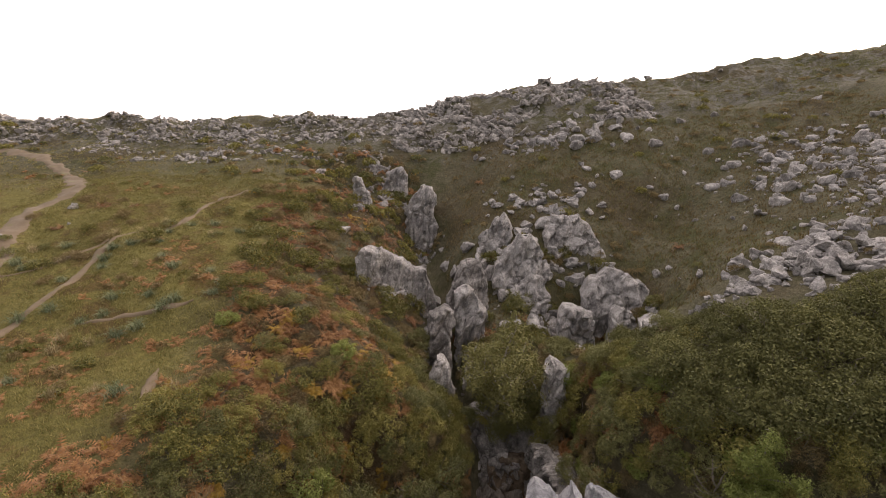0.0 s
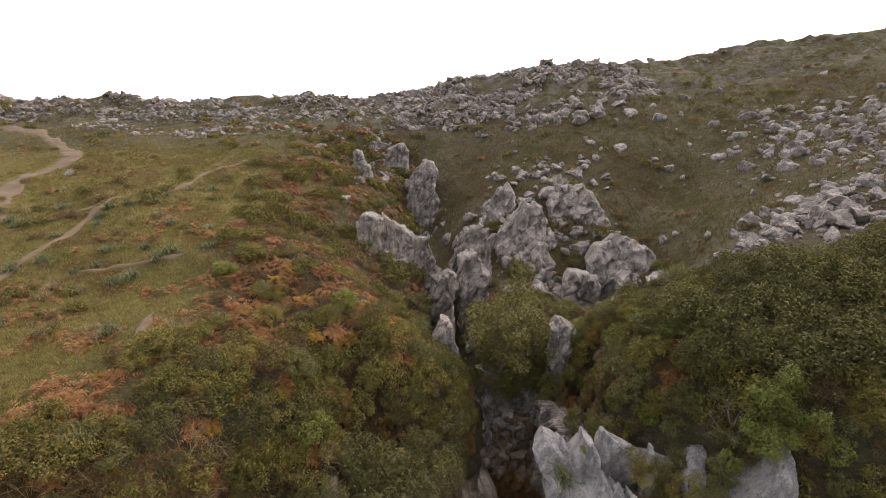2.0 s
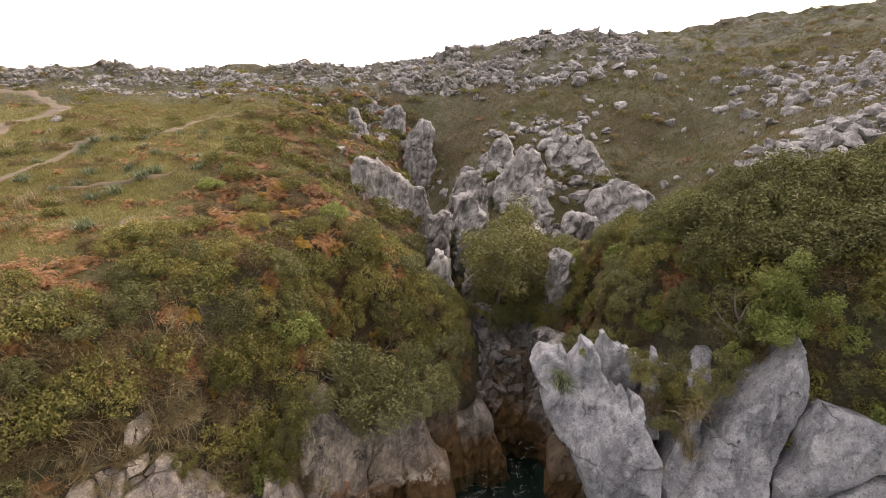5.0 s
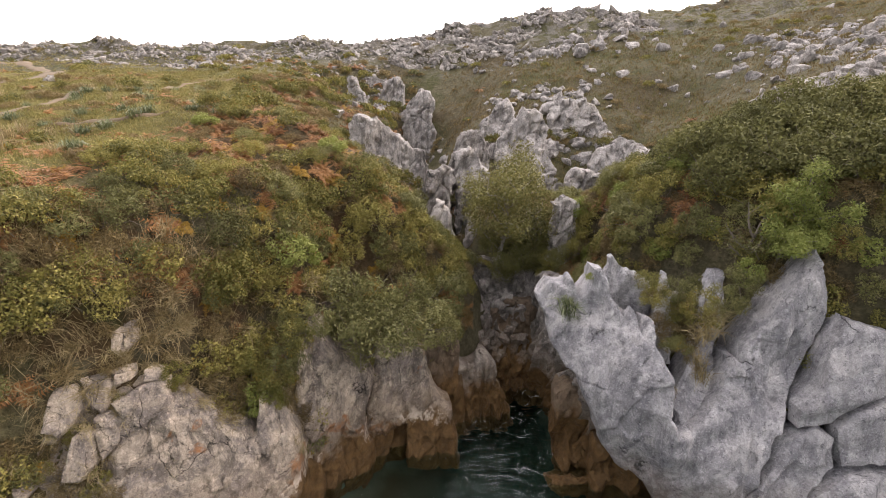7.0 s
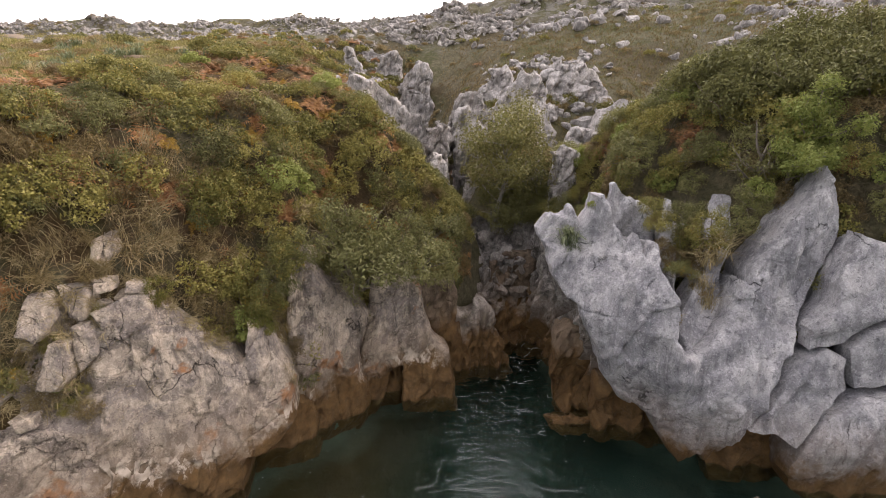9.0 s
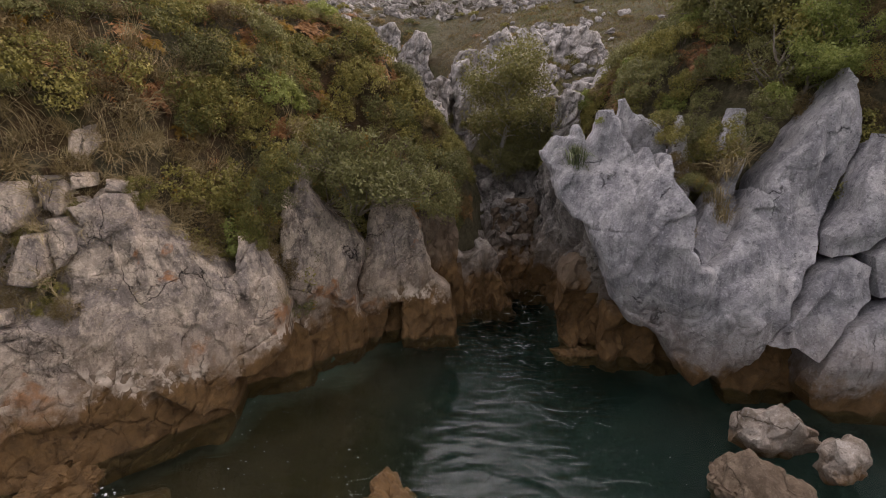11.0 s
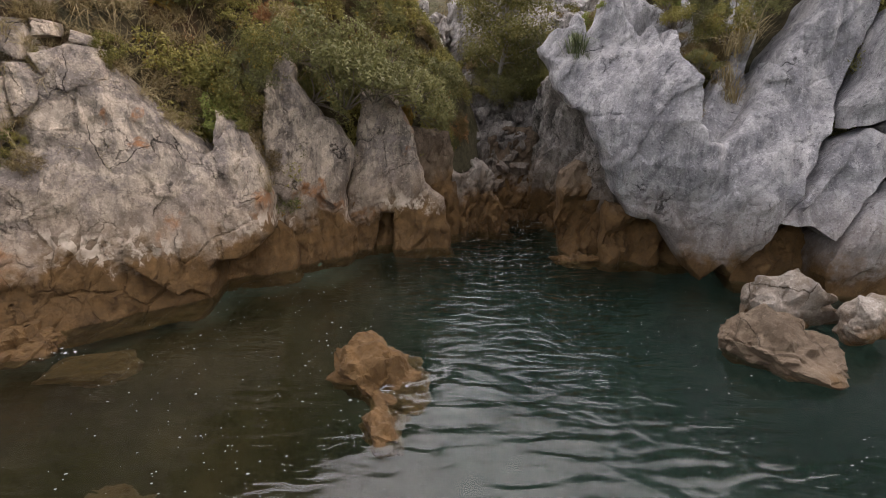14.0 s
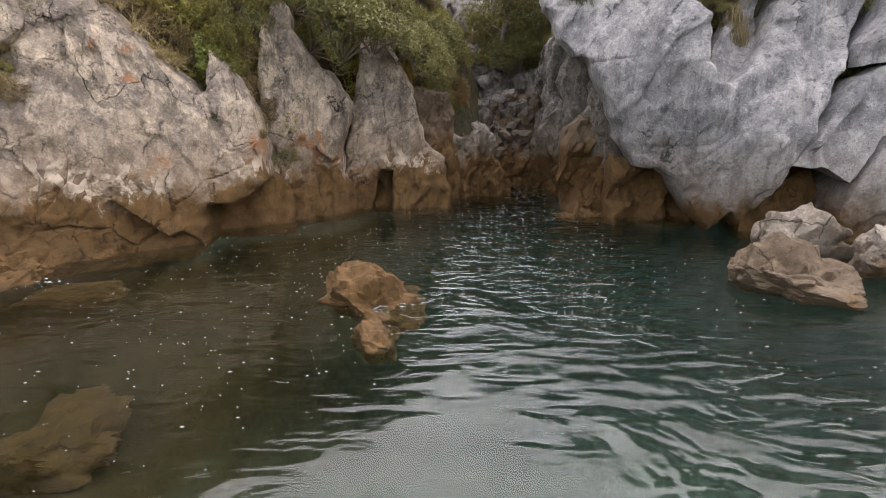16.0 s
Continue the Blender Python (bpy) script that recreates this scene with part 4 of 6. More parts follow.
# slabs and bosses standing in the gully and on the slope behind it
for n, (y, label, o) in enumerate((
        (34.6, "long curving grey slab along a dark cleft", [(-6.43, 12.93), (-5.68, 13.37), (-4.6, 13.37), (-4.15, 12.7), (-3.17, 12.11), (-2.54, 11.29), (-1.49, 10.69), (-1.19, 9.7), (-0.63, 8.03), (-1.1, 5.5), (-2.5, 5.0), (-3.2, 7.5), (-4.0, 8.6), (-5.2, 9.4), (-6.3, 10.4)]),
        (24.8, "pointed pale slab among bracken in a gully", [(-0.3, 8.74), (0.2, 8.74), (0.53, 7.99), (0.64, 6.65), (1.0, 5.28), (0.9, 4.2), (0.1, 4.4), (-0.54, 6.4), (-0.74, 7.8)]),
        (23.4, "upright pale limestone tooth among bushes", [(5.77, 9.07), (6.44, 9.42), (7.2, 9.0), (6.95, 8.18), (7.0, 7.0), (7.1, 6.0), (5.4, 6.0), (5.6, 7.2)]),
        (28.8, "weathered limestone boss in a gully", [(-0.9, 10.0), (0.22, 10.4), (0.82, 10.0), (0.6, 8.77), (0.4, 6.5), (-1.11, 6.5)]),
        (30.0, "rugged limestone boss above a gully", [(0.84, 11.2), (1.75, 11.41), (2.53, 10.59), (2.92, 9.97), (2.9, 8.0), (0.9, 8.0)]),
        (46.0, "leaning smooth grey standing stone", [(-8.92, 16.83), (-8.11, 16.83), (-7.0, 14.62), (-7.3, 13.0), (-8.37, 13.6)]),
        (53.0, "tall fluted limestone block", [(-8.35, 17.12), (-7.72, 17.25), (-5.86, 17.0), (-6.0, 13.8), (-7.8, 13.8), (-8.26, 16.19)]),
        (51.4, "blocky upright limestone mass", [(-6.14, 16.68), (-4.49, 17.16), (-3.78, 16.07), (-3.9, 13.0), (-5.18, 13.0), (-6.14, 12.5), (-6.41, 14.22)]),
        (47.4, "tall rounded limestone tower at the gully's top", [(-2.78, 15.21), (-1.92, 15.78), (-1.07, 15.61), (-0.68, 14.64), (-0.92, 12.6), (-0.52, 11.72), (-0.6, 9.0), (-1.9, 8.8), (-2.8, 9.5), (-3.73, 10.2), (-3.87, 12.01), (-3.54, 14.06)]),
        (49.2, "rounded pale boulder in the heath", [(-13.62, 17.0), (-13.0, 17.3), (-12.33, 17.24), (-11.76, 16.3), (-11.8, 15.6), (-13.6, 15.6)]),
        (34.8, "large pale outcrop split by cracks", [(3.97, 11.56), (5.01, 12.93), (5.83, 13.91), (7.35, 13.6), (7.64, 12.25), (6.9, 9.6), (5.12, 9.0), (3.6, 9.2)]),
        (37.8, "broad tilted outcrop of layered limestone", [(8.26, 13.51), (9.26, 14.55), (11.32, 14.69), (12.07, 13.98), (12.9, 12.55), (13.79, 10.58), (12.5, 9.0), (9.5, 9.0), (8.5, 11.2)]),
        (38.8, "leaning slab on the slope", [(2.69, 11.77), (4.08, 13.75), (5.23, 14.71), (5.89, 13.75), (5.5, 11.8), (3.6, 10.2)]),
        (33.2, "knobbly grey boulder pile above the gully", [(5.12, 10.09), (6.34, 11.12), (7.6, 10.98), (7.98, 9.63), (7.7, 7.8), (5.4, 7.8)]),
        (33.0, "furrowed rock beside the cleft, its shadow put into colour", [(0.25, 9.6), (0.66, 10.8), (1.27, 12.2), (2.7, 12.6), (3.37, 10.91), (3.2, 7.5), (0.3, 7.5)]),
        (32.3, "big knotted limestone outcrop in grass", [(10.14, 10.22), (11.08, 11.31), (12.26, 11.74), (13.71, 11.53), (14.96, 10.66), (15.1, 9.2), (13.8, 8.0), (12.6, 7.8), (10.4, 8.4)]),
        (29.8, "squat pale boulder in grass", [(7.95, 9.55), (8.68, 10.18), (10.25, 9.76), (10.44, 8.2), (8.0, 7.6)]),
        (28.9, "squat pale boulder beside a larger outcrop", [(11.27, 9.59), (12.12, 10.4), (12.89, 9.59), (12.9, 8.0), (11.2, 7.9)]),
        (23.8, "upright pale rock at the edge of the bushes", [(11.23, 11.57), (11.97, 11.91), (12.45, 11.74), (12.1, 9.9), (11.5, 9.8)]))):
    foot = min(q[1] for q in o) + 1.3
    o = [(q[0], q[1] - 2.6 if q[1] < foot and n != 2 else q[1]) for q in o]
    # bosses 3 and 14 use darker stone: the gully's shadow put into their colour
    me = slab_mesh("limestone_boss", o, leaning(y, LIE[n], foot) if n else level_at(36.8, 0.0, 0.7), 0.7, 1.8, M_INLET if n in (3, 14) else M_HILL, 80 + n, step=0.09 if y < 32 else 0.11, block=1.2, power=0.8 if n in (0, 1, 2, 5, 8) else 1.25, soft=0.16, jag=0.15, flute=0.09 if y > 26 else 0.06, tall=0.45, cracks=0.26)
    ob = thing("limestone_boss", me, label, "rock", "standing rocks of the gully")
    if n > 2:
        FEET.append((min(q[0] for q in o), max(q[0] for q in o), y))
    if n:
        ob.location.y = -LIE[n] * (0.35 * foot + 0.65 * max(q[1] for q in o))


# ---- plants ----
RNG = np.random.default_rng(7)


def leaf_points(centre, facing, size, slim, rng):
    """Three-cornered leaves at the centres, roughly square to facing; size is their length."""
    n = len(centre)
    facing = facing + rng.normal(scale=0.55, size=(n, 3))
    facing /= np.linalg.norm(facing, axis=1)[:, None] + 1e-9
    a = np.cross(facing, rng.normal(size=(n, 3)))
    a /= np.linalg.norm(a, axis=1)[:, None] + 1e-9
    b = np.cross(facing, a)
    size = (size * rng.uniform(0.6, 1.3, n))[:, None]
    v = np.stack([centre - a * size * 0.45 - b * size * slim * 0.62, centre + a * size * 0.62, centre - a * size * 0.45 + b * size * slim * 0.62], 1)
    return v.reshape(-1, 3)


def leaves_of(v):
    return np.arange(len(v)).reshape(-1, 3)


def tubes(paths, sides=4):
    """Tapered twigs: each path is (points, first radius, last radius)."""
    vs, fs, base = [], [], 0
    for pts, r0, r1 in paths:
        pts = np.asarray(pts, float)
        k = len(pts)
        t = np.gradient(pts, axis=0)
        t /= np.linalg.norm(t, axis=1)[:, None] + 1e-9
        s = np.cross(t, (0.3, 0.9, 0.31))
        s /= np.linalg.norm(s, axis=1)[:, None] + 1e-9
        w = np.cross(t, s)
        r = np.linspace(r0, r1, k)[:, None, None]
        ang = np.arange(sides) * 2 * math.pi / sides
        ring = pts[:, None] + r * (s[:, None] * np.cos(ang)[:, None] + w[:, None] * np.sin(ang)[:, None])
        vs.append(ring.reshape(-1, 3))
        for i in range(k - 1):
            for j in range(sides):
                a, b = base + i * sides + j, base + i * sides + (j + 1) % sides
                fs.append((a, b, b + sides, a + sides))
        base += k * sides
    return np.concatenate(vs), np.array(fs)


def bent(start, way, length, sag, rng, k=6, wild=0.12):
    way = np.array(way, float) / np.linalg.norm(way)
    pts = [np.array(start, float)]
    for i in range(k - 1):
        way = way + rng.normal(scale=wild, size=3) - np.array([0, 0, sag / k])
        way /= np.linalg.norm(way)
        pts.append(pts[-1] + way * length / (k - 1))
    return np.array(pts)


def dome(rng, R, H, n, blobs):
    """Places and outward ways of n leaves on a lumpy bush."""
    blobs = int(1.7 * blobs)
    r = R * 0.80 * np.sqrt(rng.random(blobs))
    a = rng.random(blobs) * 2 * math.pi
    c = np.stack([r * np.cos(a), r * np.sin(a), H * (0.25 + 0.55 * (1 - (r / R) ** 2) * rng.uniform(0.6, 1.15, blobs))], 1)
    rb = R * rng.uniform(0.15, 0.36, blobs)
    who = rng.choice(blobs, n, p=rb ** 2 / (rb ** 2).sum())
    d = rng.normal(size=(n, 3)) + (0, 0, 0.35)
    d /= np.linalg.norm(d, axis=1)[:, None]
    p = c[who] + d * rb[who, None] * rng.uniform(0.55, 1.12, n)[:, None] * (1, 1, 0.85)
    p[:, 2] = np.maximum(p[:, 2], -0.25)
    return p, d


def bush(name, label, category, R, H, n, size, slim, leaf, seed, blobs=16, stems=9, extra=None):
    """A bush with stems and leaves; extra: (name, material, share) of flowers or turned leaves."""
    rng = np.random.default_rng(seed)
    root = tagged(new(name), label, category, "plants of the cove slopes")
    p, d = dome(rng, R, H, n, blobs)
    if extra:
        some = (noise3(p + 50, 0.35 * R, seed) > 0.35) & (rng.random(n) < extra[2])
        v = leaf_points(p[some] + d[some] * 0.03, d[some], size * 0.8, min(1.0, slim * 1.4), rng)
        part(extra[0], fast_mesh(extra[0], v, leaves_of(v), extra[1]), root)["kind"] = "stuff"
        p, d = p[~some], d[~some]
    v = leaf_points(p, d, size, slim, rng)
    part("foliage", fast_mesh("foliage", v, leaves_of(v), leaf), root)["kind"] = "stuff"
    twigs = []
    for i in range(max(3, int(stems * min(1, n / 1400)))):
        a = rng.random() * 2 * math.pi
        twigs.append((bent((0.1 * math.cos(a), 0.1 * math.sin(a), -0.3), (math.cos(a) * 0.8, math.sin(a) * 0.8, 1.1), H * rng.uniform(0.9, 1.5), 0.3, rng), 0.02 * R + 0.006, 0.004))
    v, f = tubes(twigs, 3)
    part("woody_base", fast_mesh("woody_base", v, f, M_TWIG), root)["kind"] = "stuff"
    return root


def fern(name, label, fronds, length, size, leaf, seed, pairs=11):
    """Bracken: arching fronds with leaflets to both sides."""
    rng = np.random.default_rng(seed)
    root = tagged(new(name), label, "bracken", "plants of the cove slopes")
    vs, twigs = [], []
    for i in range(fronds):
        a = rng.random() * 2 * math.pi
        lean = rng.uniform(0.4, 1.3)
        start = rng.normal(scale=0.22, size=3) * (1, 1, 0)
        line = bent(start, (math.cos(a) * lean, math.sin(a) * lean, 1.0), length * rng.uniform(0.7, 1.2), 2.0, rng, pairs + 2, 0.08)
        if i % 3 == 0:
            twigs.append((line[::3], 0.010, 0.004))
        way = np.gradient(line, axis=0)
        side = np.cross(way, (0, 0, 1))
        side /= np.linalg.norm(side, axis=1)[:, None] + 1e-9
        for k in range(2, len(line)):
            w = size * (1.15 - k / len(line)) * 2.2
            for sgn in (-1, 1):
                tip = line[k] + sgn * side[k] * w + way[k] * 0.6 - np.array([0, 0, 0.25 * w])
                m = way[k] / (np.linalg.norm(way[k]) + 1e-9) * w * 0.24
                vs += [line[k] + m, tip, line[k] - m]
    v = np.array(vs)
    part("foliage", fast_mesh("foliage", v, leaves_of(v), leaf), root)["kind"] = "stuff"
    v, f = tubes(twigs, 3)
    part("woody_base", fast_mesh("woody_base", v, f, M_TWIG), root)["kind"] = "stuff"
    return root


def blades(rng, count, spread, height, width, lean=0.6):
    """Grass blades as bent strips of two quads."""
    a = rng.random(count) * 2 * math.pi
    base = np.stack([rng.normal(scale=spread, size=count), rng.normal(scale=spread, size=count), np.full(count, -0.06)], 1)
    out = np.stack([np.cos(a), np.sin(a), 0 * a], 1)
    side = np.stack([-np.sin(a), np.cos(a), 0 * a], 1) * width / 2
    h = (height * rng.uniform(0.55, 1.15, count))[:, None]
    l = (lean * rng.uniform(0.2, 1.2, count))[:, None]
    mid = base + out * l * h * 0.35 + (0, 0, 1) * h * 0.62
    tip = base + out * l * h + (0, 0, 1) * h * (1 - 0.45 * l)
    v = np.stack([base - side, base + side, mid + side * 0.8, mid - side * 0.8, tip + side * 0.15, tip - side * 0.15], 1).reshape(-1, 3)
    i = np.arange(count)[:, None] * 6
    return v, np.concatenate([i + (0, 1, 2, 3), i + (3, 2, 4, 5)])


def tussock(name, label, count, spread, height, width, material, seed, lean=0.8):
    rng = np.random.default_rng(seed)
    v, f = blades(rng, count, spread, height, width, lean)
    return thing(name, fast_mesh("blades", v, f, material), label, "grass", "tussocks on the slopes")


AWAY = pose(0, 0, -60)
STOCK = {}


def stock(kind, makers):
    """Patterns of a kind of plant, from which all the plants on the slopes are copied."""
    STOCK[kind] = makers


for lod, (cut, grow) in enumerate(((1.0, 1.0), (0.45, 1.5), (0.15, 2.6))):
    stock(("bramble", lod), [bush("bramble", "tangled green bramble bush on the slope", "shrub", 0.95, 0.8, int(2050 * cut), 0.068 * grow, 0.62, M_GREEN, 100 + i, extra=("yellow_foliage", M_GOLD, 0.25) if i == 1 else None) for i in range(3)])
    stock(("evergreen", lod), [bush("evergreen_bush", "dense dark green evergreen bush", "shrub", 1.25, 1.35, int(2600 * cut), 0.095 * grow, 0.5, M_DARK, 110 + i, blobs=26, stems=12) for i in range(2)])
    stock(("olive", lod), [bush("olive_bush", "grey-green bush with narrow leaves", "shrub", 1.1, 1.15, int(2600 * cut), 0.098 * grow, 0.34, M_OLIVE, 120 + i, blobs=20, stems=12) for i in range(2)])
    stock(("gorse", lod), [bush("gorse_bush", "yellowing gorse bush in flower", "shrub", 0.75, 0.65, int(1500 * cut), 0.075 * grow, 0.4, M_OLIVE, 130 + i, extra=("blossom", M_GOLD, 0.75)) for i in range(2)])
    stock(("heath", lod), [bush("heath_bush", "brown withered tangle of heath", "shrub", 0.8, 0.5, int(1400 * cut), 0.12 * grow, 0.16, M_HEATH, 140 + i, stems=22) for i in range(2)])
    stock(("lime", lod), [bush("fresh_bush", "fresh green leafy small bush", "shrub", 0.8, 0.75, int(1600 * cut), 0.085 * grow, 0.6, M_LIME, 150, blobs=14)])
    stock(("bracken", lod), [fern("bracken", "rust brown withered bracken fronds", max(8, int(46 * cut ** 0.6)), 0.85, 0.095 * grow ** 0.6, M_RUST, 160 + i, 11 if lod == 0 else 6) for i in range(2)])
    stock(("gold", lod), [fern("bracken", "orange yellow autumn bracken fronds", max(8, int(40 * cut ** 0.6)), 0.75, 0.095 * grow ** 0.6, M_GOLD, 170, 11 if lod == 0 else 6)])
stock(("sedge", 0), [tussock("sedge_tussock", "blue green sedge tussock in turf", 90, 0.13, 0.62, 0.030, M_SEDGE, 180 + i, 1.1) for i in range(2)])
stock(("straw", 0), [tussock("straw_tussock", "tall pale dry grass tuft", 70, 0.12, 0.75, 0.018, M_STRAW, 190 + i, 0.7) for i in range(2)])
stock(("hay", 0), [tussock("hay_tussock", "brown withered grass tuft", 60, 0.16, 0.6, 0.022, M_HAY, 195 + i, 1.3) for i in range(2)])
FIRST = {}
JOINED = {}


def plant(kind, lod, x, y, size=1.0, z=None, rng=RNG, join=""):
    """One more plant of a kind, standing on the ground and leaning a little with the slope."""
    made = STOCK[(kind, lod)]
    which = int(rng.integers(len(made)))
    h = lay([x, x + 0.4, x, x - 0.4, x], [y, y, y + 0.4, y, y - 0.4])
    tilt = Vector((h[3] - h[1], h[4] - h[2], 1.6)).normalized()
    up = Vector((0, 0, 1)).rotation_difference(tilt)
    z = h[0] - 0.05 if z is None else z
    m = Matrix.Translation((x, y, z)) @ up.to_matrix().to_4x4() @ pose(0, 0, 0, 0, 0, rng.uniform(0, 360))
    s = size * rng.uniform(0.8, 1.25)
    if join or lod:
        JOINED.setdefault((join or ("slope_thicket" if lod == 1 else "far_heath")), []).append((made[which], m @ Matrix.Diagonal((s, s, s * rng.uniform(0.85, 1.15), 1))))
        return None
    if (kind, lod, which) not in FIRST:
        ob = FIRST[(kind, lod, which)] = made[which]
        ob.scale = (s, s, s * rng.uniform(0.85, 1.15))
        ob.matrix_basis = m @ Matrix.Diagonal((*ob.scale, 1))
        return ob
    ob = copy_thing(made[which], m)
    s = s / 1.0
    ob.scale = (s, s, s * rng.uniform(0.85, 1.15))
    return ob


def pick(rng, **odds):
    names = list(odds)
    w = np.array([odds[k] for k in names], float)
    return names[int(rng.choice(len(names), p=w / w.sum()))]


def spots(x0, x1, y0, y1, step, rng):
    for x in np.arange(x0, x1, step):
        for y in np.arange(y0, y1, step):
            yield x + rng.uniform(-0.45, 0.45) * step, y + rng.uniform(-0.45, 0.45) * step


def gully_line(y):
    return np.interp(y, [18, 22, 24, 27, 33, 38, 46], [3.2, 4.0, 2.6, 0.6, -0.6, -0.8, -1.2])


def plateau_edge(y):
    """The line west of which the headland is open turf."""
    return np.interp(y, [10, 15, 18, 23, 30, 40, 55], [-16, -11.6, -10.8, -11.2, -13.5, -15.5, -16])


for x, y in spots(-19, 1.2, 7, 27.5, 0.64, RNG):
    d = float(shore_distance(x, y))
    if d < 1.25 or abs(x - gully_line(y)) < 1.4 or (d > 4.6 and RNG.random() < 0.5) or (-10.5 < x < -7.4 and d < 2.3):
        continue
    patch = float(noise3(np.array([[x, y, 0.0]]), 2.6, 77)[0])
    if x < plateau_edge(y):
        if d < 5.5 and RNG.random() < 0.8:
            plant(pick(RNG, bracken=4, heath=2, bramble=2) if d > 4 else pick(RNG, bramble=4, bracken=1.5, heath=1.5, gorse=0.5), 0, x, y, 0.75)
        continue
    if d < 2.0:
        kind = pick(RNG, bramble=3.5, heath=4.2, gorse=1.4, gold=2.0, lime=0.5)
    elif d < 4.5 or y < 16.5:
        kind = pick(RNG, bramble=4.4 + 3 * patch, evergreen=0.3, olive=1.2 - patch, bracken=2.6, heath=2.9, gold=1.7, lime=0.25, gorse=0.6)
    else:
        kind = pick(RNG, bracken=10 + 4 * patch, bramble=2.6, gorse=1.4, heath=1.0, gold=1.2, lime=0.5)
    plant(kind, 0, x, y, 0.62 if kind in ("olive", "evergreen", "bracken", "gold") else 0.82)
# more growth on the steep brows, where the slope is far longer than its plan
for x, y in spots(-19, 1.2, 7, 21, 0.40, RNG):
    d = float(shore_distance(x, y))
    if 0.95 < d < 2.7 and abs(x - gully_line(y)) > 1.4 and not (d < 1.35 and x < -6.5) and not (-10.5 < x < -7.4 and d < 2.2):
        kind = pick(RNG, bramble=5, heath=4.2, olive=1.0, bracken=2.2, gold=1.5, lime=0.3, gorse=1.0)
        plant(kind, 1, x, y, 0.5 if kind == "olive" else 0.66, join="brow_undergrowth")
for x, y in spots(5.8, 19, 10, 24, 0.62, RNG):
    d = float(shore_distance(x, y))
    if (1.0 if y < 17 else 1.45) < d < 6.0 and (d < 4.6 or x < 13 or RNG.random() < 0.5) and y < 24:
        plant(pick(RNG, bramble=4, heath=2.6, lime=1.0, olive=1.4, bracken=0.8), 1, x, y, 0.6, join="east_undergrowth")
# a closed undergrowth between the bushes of the west slope
for x, y in spots(-17, 1.2, 8, 28, 0.92, RNG):
    d = float(shore_distance(x, y))
    if d > 2.5 and abs(x - gully_line(y)) > 1.4 and x > plateau_edge(y) - 0.5:
        plant(pick(RNG, bramble=4 if d < 4.6 else 1.5, bracken=3.5 if d < 4.6 else 9, heath=2.0, gold=0.5 if d < 4.6 else 1.3, gorse=0.6), 1, x, y, 0.7, join="slope_undergrowth")
# dry grass over the brow and among the cliff's blocks
for x, y in spots(-12.5, -3.5, 8, 16.5, 0.30, RNG):
    d = float(shore_distance(x, y))
    if 1.1 < d < 3.0 and RNG.random() < (0.85 if x < -7 else 0.35):
        plant(pick(RNG, straw=4, hay=3), 0, x, y, RNG.uniform(0.5, 0.95), join="dry_grass")
        if RNG.random() < 0.35:
            plant("heath", 1, x, y, 0.42, join="dry_grass")
# bushes that hang over the west pillars and the inlet
for x, y, z, s in ((-3.6, 15.4, 5.2, 1.1), (-2.7, 15.2, 5.3, 1.15), (-1.9, 15.8, 5.4, 1.1), (-1.2, 16.8, 5.3, 1.1), (-0.5, 17.8, 4.9, 1.05), (-2.9, 16.6, 6.2, 1.2), (-1.6, 17.8, 6.2, 1.2), (-0.2, 19.2, 5.6, 1.1), (-4.2, 16.2, 6.6, 1.1), (0.2, 20.6, 5.8, 0.9)):
    plant("olive", 0, x, y, s, z)
for x, y, z in ((-6.6, 12.9, 4.9), (-6.0, 13.1, 4.5), (-5.5, 13.6, 4.0), (-5.2, 14.0, 3.2), (-7.2, 12.8, 5.6), (-6.2, 13.6, 5.6)):
    plant(pick(RNG, bramble=2, lime=1.2, heath=2), 0, x, y, 0.8, z)
for x, y, z in ((1.5, 24.3, 5.4), (2.2, 23.8, 5.5), (2.9, 23.5, 5.6), (3.6, 23.5, 5.8), (4.3, 23.7, 6.1), (5.0, 23.9, 6.3), (5.6, 24.2, 6.6), (2.6, 24.4, 6.4), (4.0, 24.5, 6.6)):
    plant(pick(RNG, evergreen=3, bramble=1), 0, x, y, 0.62, z)
for x, y, z in ((5.2, 22.0, 5.7), (5.5, 22.4, 6.2), (6.1, 22.3, 6.4), (6.7, 22.4, 6.8), (7.2, 22.6, 7.1), (6.3, 21.7, 6.1), (5.9, 21.2, 5.9)):
    plant(pick(RNG, bramble=2, olive=1, heath=1), 0, x, y, 0.7, z)
# growth that hangs down beside the tall pillar
for kind, x, y, z, s in (("bramble", -5.6, 13.2, 4.6, 0.7), ("bramble", -5.45, 13.3, 5.2, 0.75), ("olive", -5.2, 13.7, 5.8, 0.6), ("bramble", -5.0, 13.9, 6.3, 0.7), ("heath", -5.7, 13.0, 3.9, 0.7), ("heath", -5.45, 13.2, 3.3, 0.6), ("olive", -4.5, 14.6, 6.6, 0.75), ("heath", -5.2, 13.5, 4.9, 0.6), ("straw", -5.3, 13.4, 3.0, 0.7)):
    plant(kind, 0, x, y, s, z)
